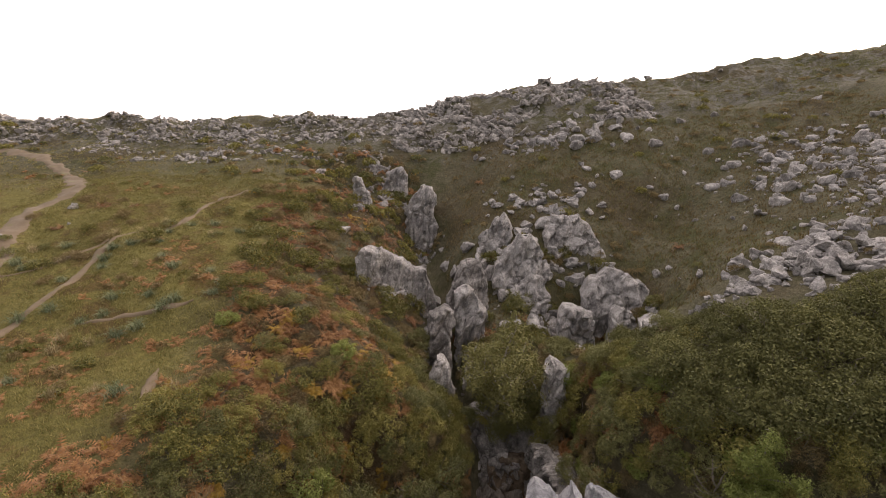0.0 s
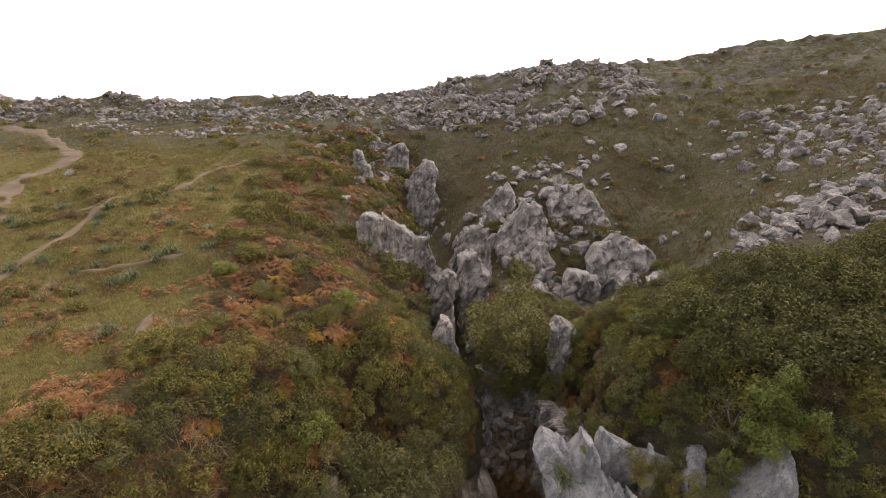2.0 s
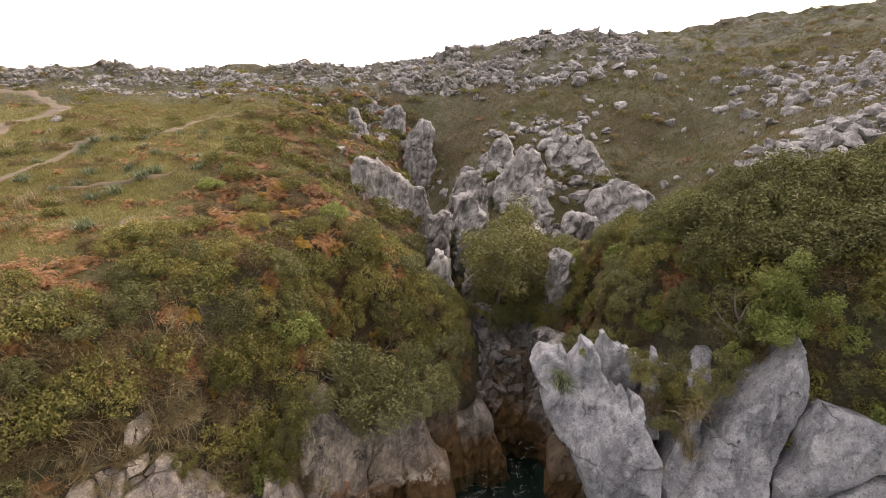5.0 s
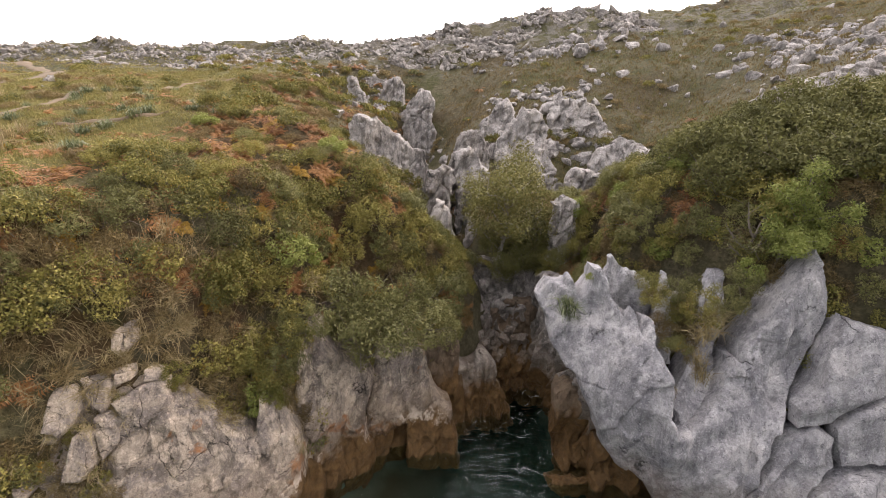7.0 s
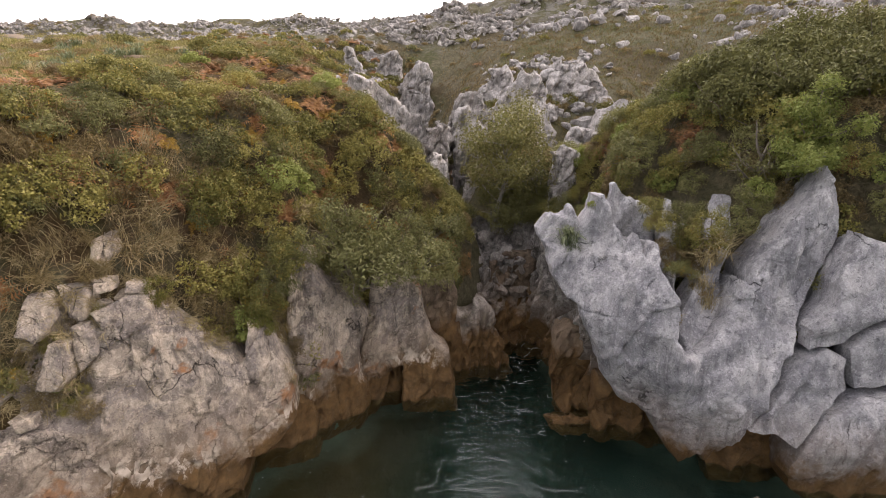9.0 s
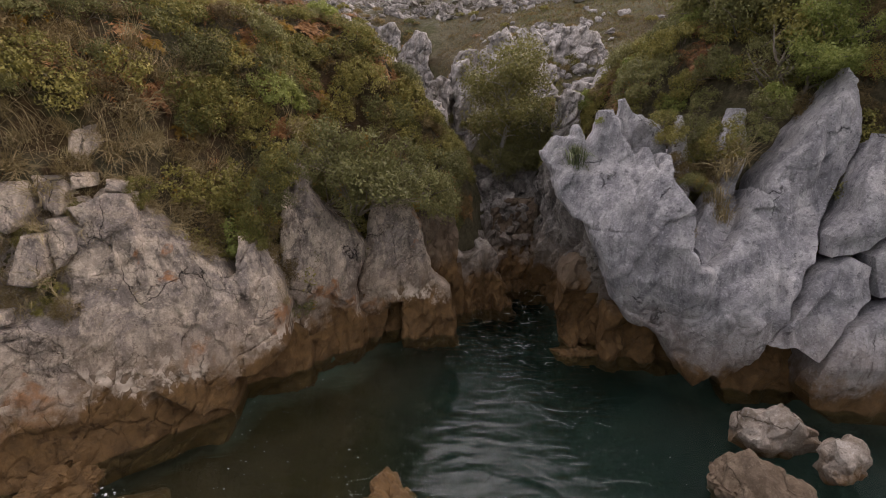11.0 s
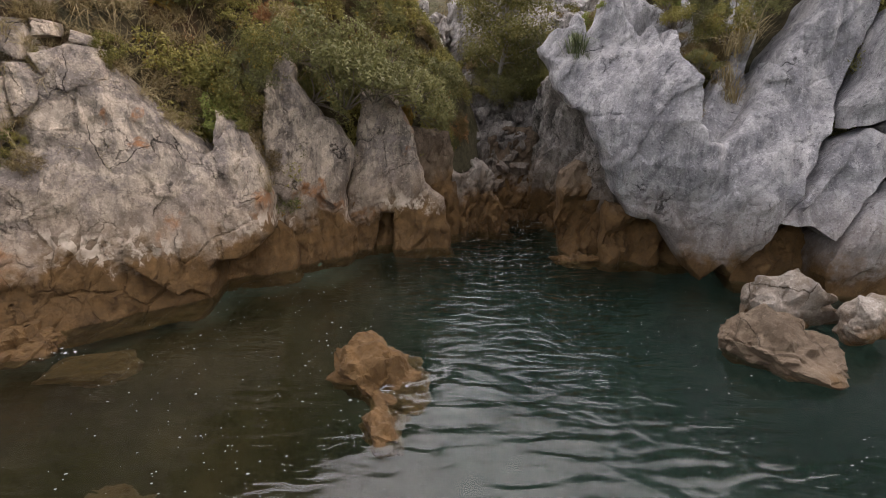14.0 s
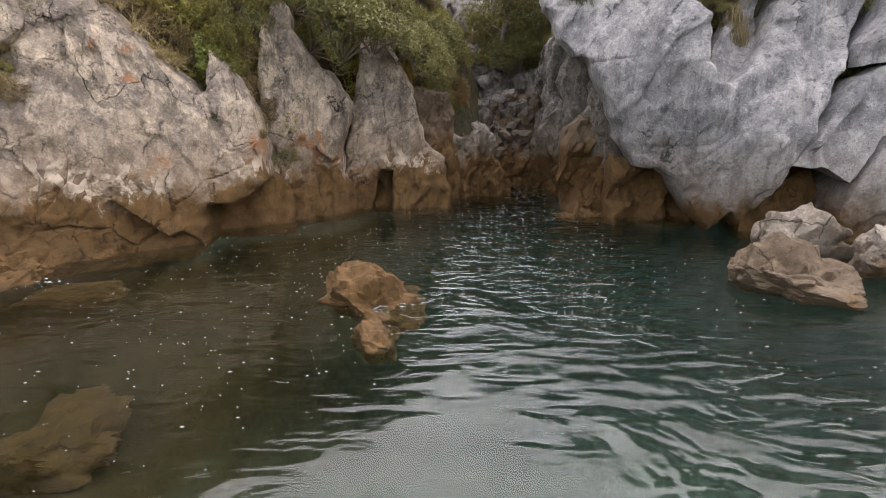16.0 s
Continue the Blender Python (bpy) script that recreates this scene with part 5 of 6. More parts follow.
# the east side
for x, y in spots(6.0, 24, 12.0, 25, 0.88, RNG):
    d = float(shore_distance(x, y))
    if d < 1.6 or (x > 13.0 and y > 21.8) or (d > 6 and RNG.random() < 0.35):
        continue
    if d < 3.0:
        plant(pick(RNG, bramble=3, heath=2.5, lime=1.0, olive=1.2), 0, x, y, 0.85)
    elif x > 10.0 and y > 15.2:
        plant(pick(RNG, evergreen=6, bramble=1.5, olive=0.8), 0, x, y, 1.1 if y < 20 else 0.75)
    else:
        plant(pick(RNG, bramble=4, lime=1.6, bracken=1.3, gorse=0.8, heath=1.0), 0, x, y, 0.85)
# the banks of the inlet's head
for x, y in spots(-1.5, 9, 18.5, 30, 0.95, RNG):
    if float(shore_distance(x, y)) > 1.5 and abs(x - gully_line(y)) > 1.7:
        plant(pick(RNG, bramble=3, heath=2, olive=1, bracken=1.4, gorse=0.4), 0 if y < 24 else 1, x, y, 0.8)
# farther slopes: the gully's west bank, then the heath of the bowl and the hill
for x, y in spots(-16, -1.5, 27.5, 56, 1.25, RNG):
    if x > plateau_edge(y) and abs(x - gully_line(y)) > 1.6:
        plant(pick(RNG, bracken=7 if x < -5 else 2, bramble=3, gorse=1.6, heath=2.4, gold=0.5), 1 if y < 42 else 2, x, y, 1.0 if y < 42 else 0.85)
for x, y in spots(-50, -13, 26, 58, 2.6, RNG):
    if x < plateau_edge(y) and float(noise3(np.array([[x, y, 0.0]]), 7.0, 31)[0]) > 0.15:
        plant(pick(RNG, heath=3, gorse=2, bracken=2, bramble=1.5), 1 if y < 40 else 2, x, y, 0.75)
for x, y in spots(2, 56, 26, 76, 2.3, RNG):
    if RNG.random() < 0.42 and not (20 < x < 42 and 30 < y < 47 and RNG.random() < 0.5):
        plant(pick(RNG, heath=5, bramble=1.6, gorse=0.5, bracken=0.3), 1 if y < 36 else 2, x, y, 0.62)
for x, y in spots(-60, 0, 54, 70, 3.2, RNG):
    if RNG.random() < 0.4:
        plant(pick(RNG, heath=4, bramble=1.5, gorse=1), 2, x, y, 0.7)
# heath and brambles round the feet of the standing rocks
for x0, x1, y in FEET:
    for n in range(int(2 + 1.8 * (x1 - x0))):
        plant(pick(RNG, bramble=3, heath=3, olive=1.0, bracken=1.0), 1 if y < 40 else 2, RNG.uniform(x0 - 0.4, x1 + 0.4), y - RNG.uniform(0.5, 1.8), 0.72)
# low rusty patches in the turf of the headland
for cx, cy, wide, n in ((-18.5, 19.4, 1.6, 34), (-16.7, 24.8, 1.3, 24), (-14.0, 16.4, 1.3, 30), (-17.0, 18.0, 1.2, 20), (-13.0, 20.4, 0.8, 14), (-15.5, 27.5, 1.4, 20), (-20.5, 16.0, 1.6, 26), (-12.8, 25.5, 0.9, 14), (-25, 22, 1.6, 20), (-18, 30.5, 1.2, 14), (-38, 46, 2.0, 16), (-26, 42, 2.0, 18)):
    for _ in range(n):
        plant(pick(RNG, bracken=7, heath=1, bramble=0.5), 2, cx + RNG.normal() * wide, cy + RNG.normal() * wide * 0.4, 0.42, join="turf_patches")
# tussocks on the headland and among the cliff blocks
for x, y in spots(-26, -10.8, 13, 36, 1.5, RNG):
    if x < plateau_edge(y) + 0.8 and RNG.random() < 0.6 and float(noise3(np.array([[x, y, 3.0]]), 4.0, 12)[0]) > -0.1:
        plant("sedge" if RNG.random() < 0.7 else "straw", 0, x, y, 0.9)
for x, z in ((-9.6, 7.4), (-9.2, 7.1), (-8.2, 7.3), (-8.0, 6.6), (-8.9, 6.9), (-10.0, 5.6), (-9.4, 5.6), (-10.2, 4.2), (-9.0, 6.2), (-8.3, 6.5), (-7.5, 5.7), (-7.2, 5.2), (-6.8, 4.6), (-9.8, 6.8), (-10.4, 6.6), (-5.0, 3.0), (-4.7, 2.6), (-10.6, 5.2), (-9.3, 4.4), (-6.5, 4.4)):
    plant("straw", 0, x, float(west_face(x, z)) + (0.15 if x < -8.8 else 0.35), 0.62, z)
for n in range(90):
    x, z = RNG.uniform(-10.9, -7.6), RNG.uniform(3.5, 7.6)
    if x < -8.9 or z > 6.0:
        plant(pick(RNG, straw=5, heath=2.2, bramble=1.2, lime=0.3), 0, x, float(west_wall(x, z)) - 0.02, RNG.uniform(0.22, 0.42), z)
for kind, x, y, z, s in (("gorse", 7.75, 13.75, 6.0, 0.6), ("gorse", 8.05, 13.7, 5.85, 0.55), ("gorse", 7.45, 13.6, 6.05, 0.5), ("lime", 7.0, 13.15, 5.2, 0.34), ("lime", 7.1, 13.1, 5.05, 0.3), ("heath", 7.4, 13.2, 4.5, 0.5), ("heath", 7.7, 13.1, 4.2, 0.45), ("straw", 7.3, 13.1, 4.6, 0.7),
                         ("bramble", 8.6, 14.0, 7.2, 0.75), ("olive", 9.2, 14.0, 7.5, 0.6), ("olive", 9.7, 14.0, 8.1, 0.65), ("lime", 9.9, 14.0, 8.5, 0.6), ("bramble", 7.0, 14.9, 7.8, 0.6), ("straw", 8.5, 13.6, 6.4, 1.2), ("straw", 8.7, 13.7, 6.9, 1.2), ("straw", 8.35, 13.5, 5.6, 1.0), ("straw", 8.5, 13.4, 5.1, 0.9),
                         ("sedge", 4.52, 15.3, 6.6, 0.9), ("sedge", 4.6, 15.2, 6.35, 0.85), ("sedge", 4.48, 15.35, 6.9, 0.7), ("lime", 5.3, 15.4, 7.8, 0.34), ("heath", 8.6, 14.2, 6.6, 0.6), ("straw", 8.9, 14.1, 6.5, 1.1), ("straw", 9.2, 14.1, 6.9, 1.1), ("heath", 8.2, 14.5, 7.2, 0.7), ("heath", 7.2, 14.8, 7.3, 0.6), ("heath", 8.3, 13.6, 5.4, 0.5), ("heath", 7.25, 14.3, 6.7, 0.55), ("bramble", 7.95, 14.5, 6.9, 0.5), ("heath", 7.6, 14.2, 6.3, 0.5), ("bramble", 7.3, 14.6, 7.3, 0.5), ("heath", 8.4, 14.1, 6.2, 0.55), ("olive", 8.1, 14.8, 7.6, 0.45)):
    plant(kind, 0, x, y, s, z)
for x, y, z in ((5.9, 17.0, 5.9), (6.3, 17.9, 6.3), (6.2, 18.9, 6.2), (6.4, 19.8, 6.2), (6.3, 20.8, 6.0), (7.0, 17.6, 7.0), (7.1, 19.2, 7.0), (7.0, 20.6, 6.8), (5.7, 18.2, 5.6), (5.8, 20.0, 5.6)):
    plant(pick(RNG, bramble=3, heath=2, olive=1.5, bracken=1), 0, x, y, 0.75, z)


def join_plants(name, label, placed):
    """Growth too thick to count, baked into one object with a mesh for each kind of leaf below it."""
    root = tagged(new(name), label, "undergrowth", kind="stuff")
    heap = {}
    for ob, m in placed:
        for o in ob.children_recursive or [ob]:
            me = o.data
            v = np.empty(len(me.vertices) * 3, np.float32)
            me.vertices.foreach_get("co", v)
            f = np.empty(len(me.loops), np.int32)
            me.loops.foreach_get("vertex_index", f)
            turn = np.array(m)
            heap.setdefault((o.name.split(".")[0], me.materials[0]), []).append((v.reshape(-1, 3) @ turn[:3, :3].T + turn[:3, 3], f.reshape(-1, me.polygons[0].loop_total)))
    for (what, material), pieces in heap.items():
        base = np.cumsum([0] + [len(v) for v, f in pieces])
        me = fast_mesh(what, np.concatenate([v for v, f in pieces]), np.concatenate([f + b for (v, f), b in zip(pieces, base)]), material)
        part(what, me, root)["kind"] = "stuff"


for name, label in (("brow_undergrowth", "tangled bramble and heath on the west brow"), ("east_undergrowth", "green undergrowth behind the eastern rocks"), ("slope_undergrowth", "bramble and withered bracken under the slope bushes"), ("dry_grass", "pale dry grass and withered stems on the brow"), ("turf_patches", "low rusty bracken patches in the turf"), ("slope_thicket", "bracken and bramble thicket on the gully slopes"), ("far_heath", "low brown heath on the far slopes")):
    if name in JOINED:
        join_plants(name, label, JOINED[name])
for key, made in STOCK.items():
    for which, ob in enumerate(made):
        if (*key, which) not in FIRST:
            for o in [*ob.children_recursive, ob]:
                bpy.data.objects.remove(o)


def tree(name, label, base, height, limbs, crown, leaf, n, size, slim, seed, twig=M_BARK):
    """A small tree: a forked trunk, limbs, and clumps of leaves round their ends."""
    rng = np.random.default_rng(seed)
    root = tagged(new(name), label, "tree")
    root.location = base
    trunk = bent((0, 0, -0.4), (0.15, -0.05, 1), height * 0.55, 0.0, rng, 7, 0.10)
    paths, ends = [], []
    for i in range(limbs):
        start = trunk[int(rng.integers(1, 7))]
        a = 2 * math.pi * (i + rng.uniform(-0.3, 0.3)) / limbs
        limb = bent(start, (math.cos(a) * crown, math.sin(a) * crown, height * rng.uniform(0.12, 0.6)), crown * rng.uniform(0.6, 1.05), 0.1, rng, 7, 0.16)
        paths.append((limb, 0.045, 0.012))
        ends += [limb[3], limb[4], limb[5], limb[6], limb[6]]
        for _ in range(3):
            s = bent(limb[int(rng.integers(3, 6))], rng.normal(size=3) + (0, 0, 0.5), crown * 0.35, 0.1, rng, 4, 0.2)
            paths.append((s, 0.016, 0.005))
            ends.append(s[-1])
    v, f = tubes([(trunk, 0.018 * height, 0.008 * height)], 7)
    part("trunk", fast_mesh("trunk", v, f, twig), root)
    v, f = tubes(paths, 4)
    part("branchwork", fast_mesh("branchwork", v, f, twig), root)["kind"] = "stuff"
    ends = np.array(ends)
    c = ends[rng.integers(len(ends), size=n)]
    d = rng.normal(size=(n, 3))
    d /= np.linalg.norm(d, axis=1)[:, None]
    p = c + d * (crown * 0.26 * rng.random(n) ** 0.5)[:, None] * (1, 1, 0.75)
    v = leaf_points(p, d + (0, 0, 0.4), size, slim, rng)
    part("crown", fast_mesh("crown", v, leaves_of(v), leaf), root)["kind"] = "stuff"
    return root


tree("small_tree", "small green tree growing from a rocky gully", (3.0, 24.3, 6.2), 7.0, 20, 3.0, M_TREE, 17000, 0.12, 0.55, 301)
tree("small_tree", "low green tree leaning over the gully", (4.9, 24.4, 6.2), 3.6, 11, 1.9, M_OLIVE, 7000, 0.11, 0.5, 305)
tree("feathery_bush", "light green feathery bush on top of the cliff", (11.05, 14.6, 8.9), 3.6, 20, 1.4, M_LIME, 19000, 0.10, 0.30, 302, M_TWIG)
tree("bare_bush", "grey twiggy bush, half bare, on the cliff top", (10.2, 15.0, 8.4), 3.0, 16, 1.2, M_OLIVE, 1800, 0.08, 0.35, 303, M_TWIG)
v, f = tubes([(bent((3.4, 23.6, 7.3), (1.0, -0.1, 0.1), 1.5, -0.4, np.random.default_rng(4), 8, 0.12), 0.04, 0.015), (bent((4.5, 23.5, 7.5), (0.5, 0, 0.8), 0.6, 0.2, np.random.default_rng(5), 5, 0.2), 0.02, 0.008)], 5)
thing("dead_branch", fast_mesh("dead_branch", v, f, M_BARK), "bleached bare dead branch reaching over the gully", "branch")


def sward(name, label, box, count, height, width, material, seed, allow):
    """Grass that nobody could count: blades scattered in small tufts."""
    rng = np.random.default_rng(seed)
    x, y = rng.uniform(box[0], box[1], count), rng.uniform(box[2], box[3], count)
    ok = allow(x, y)
    x, y = np.repeat(x[ok], 5), np.repeat(y[ok], 5)
    x, y = x + rng.normal(scale=0.10, size=len(x)), y + rng.normal(scale=0.10, size=len(x))
    z = lay(x, y)
    a = rng.random(len(x)) * 2 * math.pi
    h = height * rng.uniform(0.5, 1.4, len(x))
    side = np.stack([np.cos(a), np.sin(a), 0 * a], 1) * width / 2
    base = np.stack([x, y, z - 0.03], 1)
    tip = base + np.stack([rng.normal(scale=0.4, size=len(x)) * h, rng.normal(scale=0.4, size=len(x)) * h, h], 1)
    v = np.stack([base - side, base + side, tip], 1).reshape(-1, 3)
    return tagged(new(name, fast_mesh(name, v, np.arange(len(v)).reshape(-1, 3), material)), label, "grass", kind="stuff")


def off_paths(x, y):
    main = np.abs(x - np.interp(y, [28, 31, 34, 37, 39, 42, 45, 49, 55], [-27.6, -29.2, -30.8, -31.6, -31.2, -32.2, -35, -39.5, -50])) > 1.1
    small = np.abs(x - np.interp(y, [18, 25, 27.4, 30.2, 32, 35, 38.4], [-21.5, -20.9, -21.2, -21.9, -21.3, -19.2, -19.1])) > 0.35
    return main & small


sward("turf_grass", "short golden-green turf on the headland", (-34, -10, 12, 46), 22000, 0.15, 0.035, M_TURF, 401, lambda x, y: (x < plateau_edge(y) + 0.6) & off_paths(x, y) & (shore_distance(x, y) > 3))
sward("far_turf", "short turf on the far headland", (-62, -14, 40, 66), 6000, 0.16, 0.07, M_TURF, 402, lambda x, y: (x < plateau_edge(y)) & off_paths(x, y))
sward("heath_grass", "brownish heath grass of the bowl and hill", (-12, 46, 27, 56), 13000, 0.20, 0.06, M_HEATH, 403, lambda x, y: np.abs(x - gully_line(y)) > 1.2)
sward("hill_grass", "green hill grass", (4, 60, 27, 76), 18000, 0.18, 0.05, M_OLIVE, 404, lambda x, y: noise3(np.stack([x, y, 0 * x], 1), 6.0, 9) > -0.2)


def stalks(name, label, where, count, height, seed):
    """Thin dry stems and canes past counting."""
    rng = np.random.default_rng(seed)
    paths = []
    for _ in range(count):
        cx, cy, sx_, sy_ = where[int(rng.integers(len(where)))]
        x, y = cx + rng.normal() * sx_, cy + rng.normal() * sy_
        if not 1.1 < float(shore_distance(x, y)) < 4.2:
            continue
        line = bent((x, y, float(lay(x, y)[0]) - 0.1), (rng.normal() * 0.35, rng.normal() * 0.3 - 0.25, 1.0), height * rng.uniform(0.5, 1.3), 0.5, rng, 5, 0.16)
        paths.append((line, 0.009, 0.004))
    v, f = tubes(paths, 3)
    return tagged(new(name, fast_mesh(name, v, f, M_STRAW)), label, "grass", kind="stuff")


stalks("dry_stalks", "dry brown canes and straw on the cliff brow", [(-9.5, 11.3, 1.4, 0.7), (-11.5, 9.6, 1.0, 0.6), (-7.6, 12.6, 0.8, 0.5), (-6.0, 14.0, 0.6, 0.5), (-4.0, 15.9, 0.9, 0.4), (9.1, 14.0, 0.4, 0.3), (-10.4, 11.0, 1.0, 0.6)], 1700, 0.95, 411)

# ---- loose rocks ----
POOL = [boulder_mesh("rock", (1, 0.8 + 0.1 * (i % 3), 0.75 + 0.12 * (i % 2)), M_HILL, 500 + i, 3, 12, 1.5, (0.42, 0.8)) for i in range(8)]


def rock(x, y, size, label, rng, sink=0.25, z=None, flat=0.8):
    ob = thing("limestone_rock", POOL[int(rng.integers(8))], label, "rock", "loose limestone rocks")
    z = float(lay(x, y)[0]) + size * (0.4 - sink) if z is None else z
    ob.matrix_basis = pose(x, y, z, rng.uniform(-20, 20), rng.uniform(-20, 20), rng.uniform(0, 360)) @ Matrix.Diagonal((size * rng.uniform(0.7, 1.3), size, size * flat * rng.uniform(0.7, 1.3), 1))
    return ob


rr = np.random.default_rng(55)
for label, cx, cy, sx_, sy_, count, lo, hi in (
        ("jagged pale rock in a boulder field", 20.5, 25.3, 4.6, 2.6, 78, 0.3, 0.95),
        ("pale rock along a grassy rim", 14.8, 24.3, 2.6, 1.2, 22, 0.25, 0.7),
        ("small pale rock in the heath", 8.5, 43.0, 4.6, 2.8, 60, 0.25, 0.8),
        ("rubble of pale rock beside an outcrop", 6.5, 37.0, 5.2, 3.4, 64, 0.3, 1.15),
        ("pale rock beside a grassy outcrop", 12.5, 30.5, 3.2, 2.4, 26, 0.2, 0.6)):
    for _ in range(count):
        x, y = cx + rr.normal() * sx_ * 0.62, cy + rr.normal() * sy_ * 0.62
        rock(x, y, lo + (hi - lo) * rr.random() ** 1.8, label, rr)
for x, y, s in ((-28.7, 36.4, 0.5), (-27.0, 33.5, 0.25), (-29.5, 30.6, 0.28), (-8.4, 38.6, 0.7), (-6.4, 36.9, 0.5), (-11.9, 15.3, 0.1), (-11.3, 15.6, 0.09), (28.2, 74.5, 1.0), (30.3, 74.8, 0.8)):
    rock(x, y, s, "single pale rock in the grass", rr, 0.1)
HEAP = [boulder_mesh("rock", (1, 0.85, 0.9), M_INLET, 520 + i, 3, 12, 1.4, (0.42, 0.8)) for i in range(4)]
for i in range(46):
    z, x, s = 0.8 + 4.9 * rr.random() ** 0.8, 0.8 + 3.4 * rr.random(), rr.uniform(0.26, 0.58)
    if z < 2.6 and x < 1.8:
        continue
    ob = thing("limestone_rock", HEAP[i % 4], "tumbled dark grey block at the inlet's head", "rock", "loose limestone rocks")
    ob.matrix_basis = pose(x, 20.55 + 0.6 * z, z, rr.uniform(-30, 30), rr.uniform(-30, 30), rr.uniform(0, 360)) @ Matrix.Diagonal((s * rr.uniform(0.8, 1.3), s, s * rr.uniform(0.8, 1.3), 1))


def crags(name, label, spots_xy, sizes, seed, flat, material=M_RIDGE, fine=False):
    """Far rocks past counting, as one mesh."""
    rng = np.random.default_rng(seed)
    src = [boulder_mesh("far", (1, 0.85, 0.8), M_HILL, 600 + i, 2 if fine else 1, 12, 1.5, (0.38, 0.8)) for i in range(6)]
    data = []
    for me in src:
        v = np.empty(len(me.vertices) * 3, np.float32)
        me.vertices.foreach_get("co", v)
        data.append((v.reshape(-1, 3), np.array([p.vertices[:] for p in me.polygons])))
        bpy.data.meshes.remove(me)
    vs, fs, base = [], [], 0
    z = lay(spots_xy[:, 0], spots_xy[:, 1])
    for (x, y), s, h in zip(spots_xy, sizes, z):
        v, f = data[int(rng.integers(6))]
        a = rng.random() * 2 * math.pi
        r = np.array([[math.cos(a), -math.sin(a), 0], [math.sin(a), math.cos(a), 0], [0.28 * rng.normal(), 0.28 * rng.normal(), 1]])
        vs.append((v * (s * rng.uniform(0.8, 1.5), s, s * flat * rng.uniform(0.7, 1.4))) @ r.T + (x, y, h + 0.02 * s))
        fs.append(f + base)
        base += len(v)
    return tagged(new(name, fast_mesh(name, np.concatenate(vs), np.concatenate(fs), material, False)), label, "rocks", kind="stuff")


def band(n, x0, x1, y0, y1, rng, seed, clump=4.0, bar=-0.15):
    p = np.stack([rng.uniform(x0, x1, n), rng.uniform(y0, y1, n)], 1)
    return p[noise3(np.concatenate([p * (0.6, 1.4), 0 * p[:, :1]], 1), clump, seed) > bar]


cr = np.random.default_rng(91)
p = band(7600, -6, 25, 57, 71, cr, 5, 3.4, -0.42)
crags("ridge_crags", "weathered limestone pavement on the ridge", p, 0.10 + 0.62 * cr.random(len(p)) ** 3.5, 92, 0.85)
p = np.concatenate([band(5200, -66, -4, 57.5, 67.5, cr, 6, 4.5, -0.35), band(2600, -60, -6, 50, 60, cr, 8, 3.0, 0.1)])
crags("headland_crags", "broken limestone along the headland's edge", p, 0.10 + 0.5 * cr.random(len(p)) ** 3.5, 93, 0.8)
p = np.concatenate([band(160, 22, 40, 70, 76, cr, 7, 3.0, -0.1), band(120, 40, 78, 78, 84, cr, 7, 4.0, 0.1)])
crags("hill_crags", "low rocks along the hill's crest", p, 0.15 + 0.4 * cr.random(len(p)) ** 2, 94, 0.5)

p = np.stack([32.5 + 5.0 * cr.normal(size=820), 39 + 4.6 * cr.normal(size=820)], 1)
crags("hillside_scree", "pale jagged scree on the hillside", p, 0.11 + 0.62 * cr.random(len(p)) ** 3.5, 95, 1.05, M_HILL, True)
t = cr.random(280)
p = np.stack([18 + 22 * t + 1.6 * cr.normal(size=280), 24.6 + 17 * t ** 1.4 + 1.5 * cr.normal(size=280)], 1)
crags("rim_scree", "pale rocks along the rim of the hill", p, 0.13 + 0.55 * cr.random(len(p)) ** 3, 96, 1.0, M_HILL, True)
p = np.concatenate([np.stack([12 + 3.8 * cr.normal(size=110), 55 + 1.4 * cr.normal(size=110)], 1), np.stack([26 + 9 * cr.normal(size=40), 50 + 5 * cr.normal(size=40)], 1)])
crags("outcrop_blocks", "rugged outcrop blocks on the slope", p, 0.2 + 0.75 * cr.random(len(p)) ** 2.5, 97, 1.0, M_HILL, True)

p = np.array([(cx + 0.75 * wide * cr.normal(), cy - 0.9 + 0.7 * cr.normal()) for cx, cy, wide in ((-5.2, 34.4, 1.2), (-2.2, 35.6, 1.2), (0, 24.2, 0.5), (-0.2, 28.2, 0.8), (1.8, 29.4, 0.9), (-8, 45.4, 0.8), (-7, 52, 1.2), (-5, 50.5, 1.2), (-2, 46.4, 1.2), (5.8, 33.8, 1.6), (10.6, 36.8, 2.4), (4.4, 37.8, 1.6), (6.6, 32.2, 1.3), (1.8, 32, 1.2), (12.6, 31.2, 2.4), (9.2, 28.8, 1.2), (12.1, 28, 1.0)) for _ in range(30)])
crags("gully_rubble", "pale rubble round the rocks of the gully", p, 0.12 + 0.6 * cr.random(len(p)) ** 2.6, 98, 1.0, M_HILL, True)

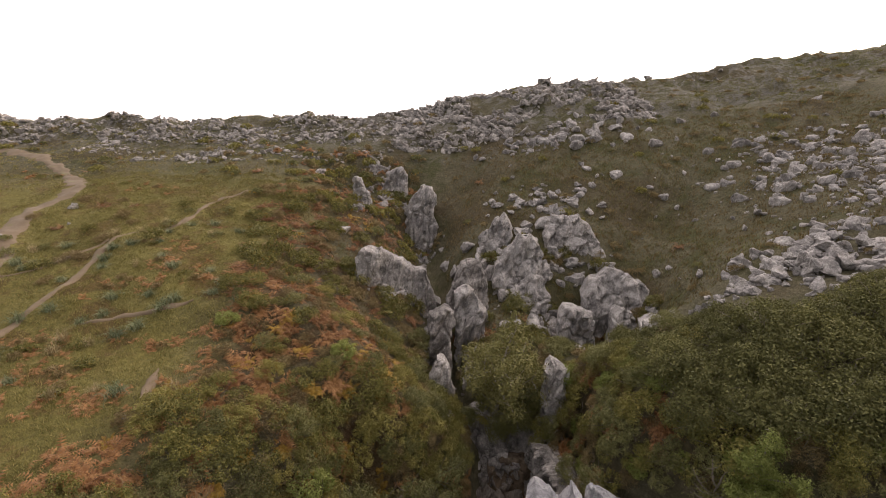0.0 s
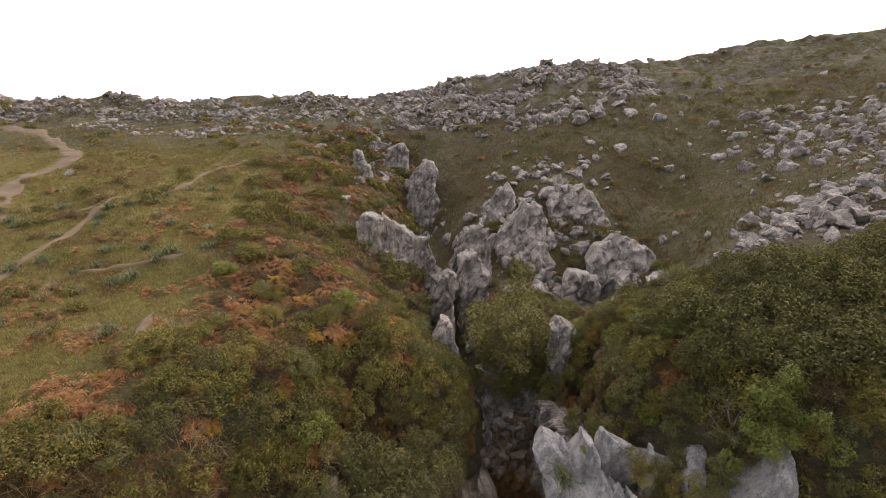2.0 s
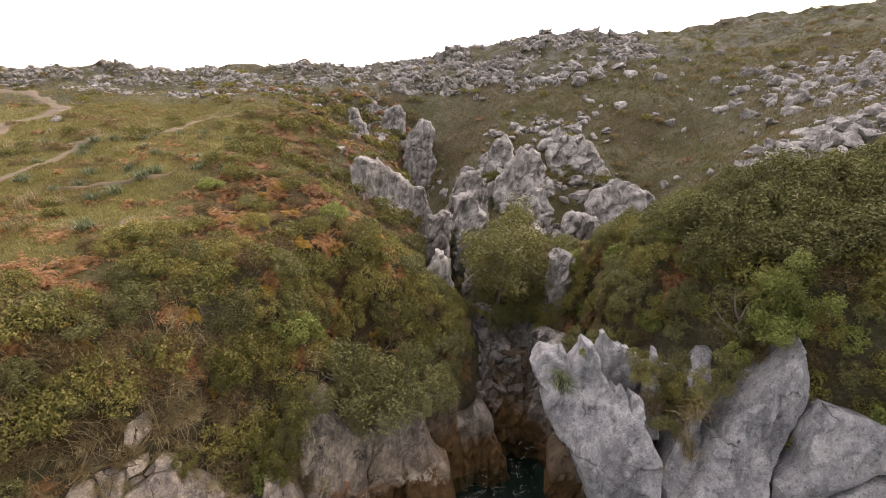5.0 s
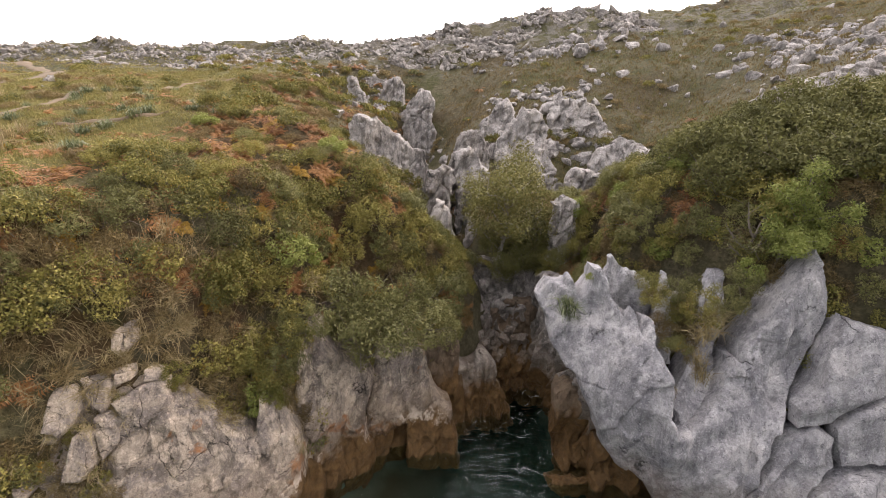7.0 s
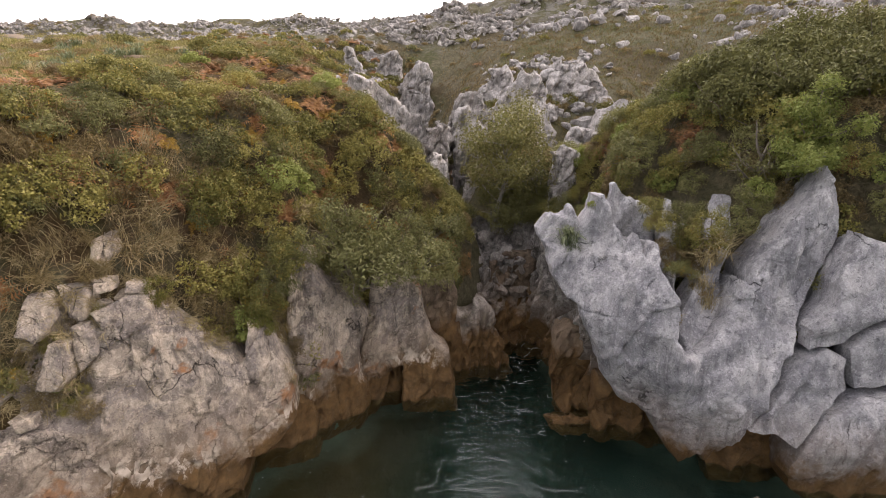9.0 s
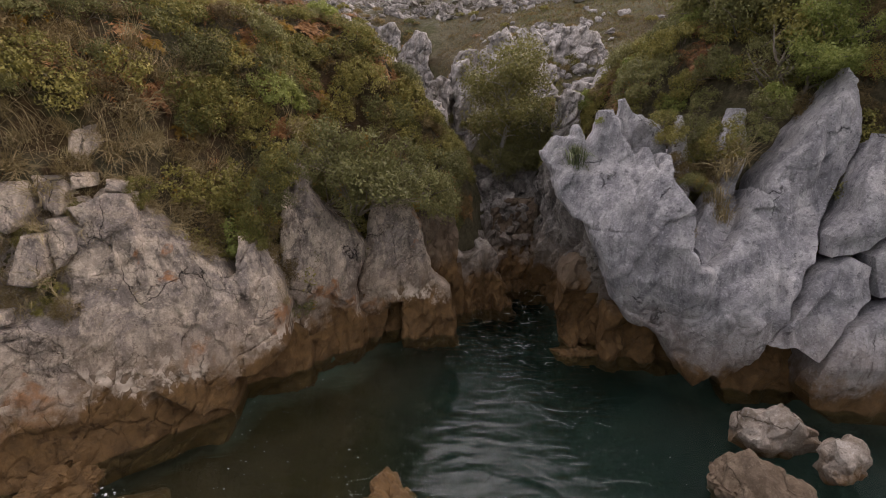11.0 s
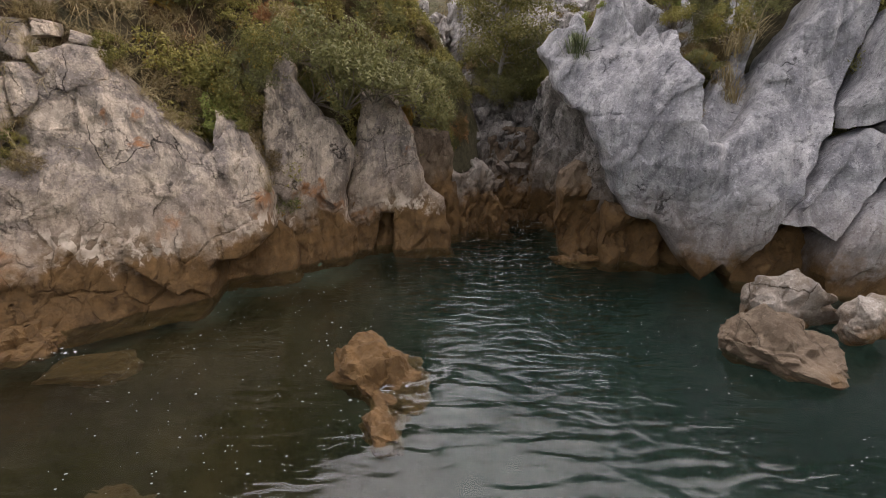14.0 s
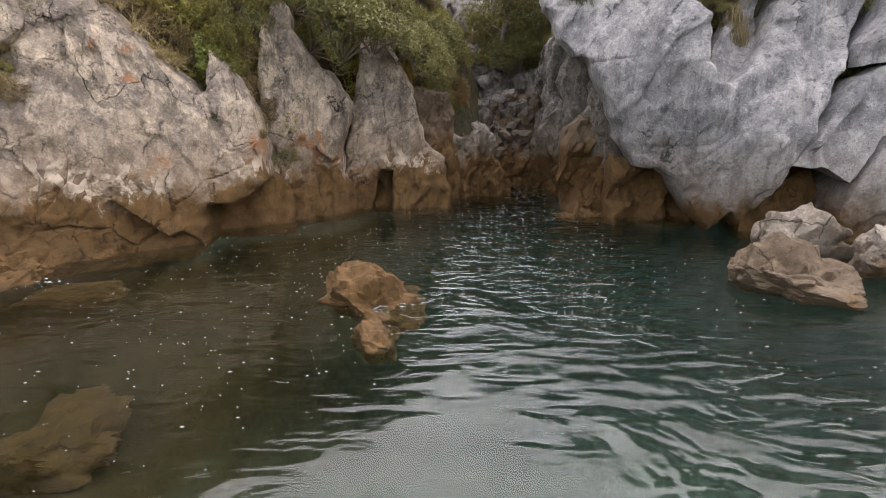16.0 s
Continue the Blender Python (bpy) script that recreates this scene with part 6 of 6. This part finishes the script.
# ---- rocks in the water ----
for name, at, size, mat, label, turn, seed in (
        ("sea_rock", (8.42, 9.6, 0.36), (1.12, 0.8, 0.95), M_STAINED, "pale rounded rock rising from the water", 10, 701),
        ("sea_rock", (6.85, 7.75, 0.06), (1.12, 1.12, 0.72), M_SHELF, "low brown barnacled rock shelf in the water", -4, 702),
        ("sea_rock", (9.15, 8.35, 0.42), (0.55, 0.5, 0.66), M_STAINED, "pale rock beside a larger one in the water", 40, 703),
        ("sea_rock", (-1.0, 7.3, -0.10), (0.92, 1.36, 0.64), M_WEED, "orange-brown weedy rock breaking the surface", 8, 704),
        ("sea_rock", (-0.78, 5.75, -0.26), (0.48, 0.66, 0.36), M_WEED, "small orange-brown rock awash in the water", 20, 705),
        ("sea_rock", (-8.7, 8.25, 0.05), (1.15, 0.75, 0.55), M_WEED, "brown weedy boulder at the cliff's foot", 20, 707),
        ("sea_rock", (-8.6, 6.7, -0.1), (0.8, 0.6, 0.4), M_WEED, "small brown boulder at the cliff's foot", 50, 708),
        ("sea_rock", (-7.0, 7.9, -0.6), (1.1, 0.7, 0.5), M_WEED, "sunken brown rock near the cliff", 10, 709),
        ("sea_rock", (-4.7, 4.4, -1.85), (0.9, 1.1, 0.6), M_WEED, "sunken orange-brown rock under clear water", 10, 710),
        ("sea_rock", (4.9, 14.6, -0.25), (1.0, 0.8, 0.5), M_WEED, "low dark rock at the inlet's mouth", 10, 711)):
    ob = thing(name, boulder_mesh(name, size, mat, seed, 5 if at[2] > -0.3 else 4, 11, 0.8 if mat is M_STAINED else 1.0, (0.55, 0.85), mat is not M_STAINED), label, "rock", "rocks in the water")
    ob.matrix_basis = pose(*at, 0, 20 if seed in (704, 705) else 0, turn)

# ---- foam on the water ----
fr = np.random.default_rng(33)
spots_f = []
for cx, cy, sx_, sy_, n, lo, hi in ((-3.5, 9.5, 2.2, 2.6, 260, 0.006, 0.017), (3.4, 8.0, 1.8, 2.6, 240, 0.006, 0.017), (-2.6, 5.4, 1.6, 1.6, 160, 0.006, 0.017), (4.6, 4.2, 1.5, 1.1, 70, 0.006, 0.018),
                                    (3.4, 18.4, 0.8, 2.2, 22, 0.008, 0.026), (3.2, 15.2, 1.2, 0.9, 24, 0.010, 0.03), (-0.9, 6.9, 0.35, 0.4, 60, 0.008, 0.03), (-7.7, 8.1, 0.5, 0.25, 40, 0.008, 0.03), (0.5, 12.5, 2.2, 2.0, 110, 0.006, 0.018)):
    for _ in range(n):
        x, y = cx + fr.normal() * sx_, cy + fr.normal() * sy_
        if shore_distance(x, y) < -0.15:
            spots_f.append((x, y, lo + (hi - lo) * fr.random() ** 3))
vs, fs = [], []
for x, y, r in spots_f:
    k = len(vs)
    stretch = fr.uniform(1.0, 2.4)
    for j in range(6):
        a = j * math.pi / 3
        q = r * fr.uniform(0.5, 1.2)
        vs.append((x + q * stretch * math.cos(a), y + q * math.sin(a), 0.006))
    vs.append((x, y, 0.016))
    fs += [(k + j, k + (j + 1) % 6, k + 6) for j in range(6)]
for i in range(46):
    x, y = (3.6 + fr.normal() * 0.7, 18.6 + fr.normal() * 2.2) if i < 30 else (3.2 + fr.normal() * 1.3, 15.0 + fr.normal() * 1.1) if i < 40 else (-0.8 + fr.normal() * 0.5, 6.8 + fr.normal() * 0.5)
    if shore_distance(x, y) > -0.2:
        continue
    a, k, w = fr.uniform(0, 2 * math.pi), len(vs), fr.uniform(0.003, 0.011)
    steps = int(fr.integers(4, 9))
    for j in range(steps):
        q = w * math.sin(math.pi * (j + 0.4) / steps)
        vs += [(x - q * math.sin(a), y + q * math.cos(a), 0.010), (x + q * math.sin(a), y - q * math.cos(a), 0.010)]
        a += fr.normal() * 0.55
        x, y = x + 0.10 * math.cos(a), y + 0.07 * math.sin(a)
    for j in range(steps - 1):
        b = k + 2 * j
        fs += [(b, b + 1, b + 3), (b, b + 3, b + 2)]
tagged(new("foam", fast_mesh("foam", vs, fs, M_FOAM)), "white flecks of foam drifting on the water", "foam", kind="stuff")
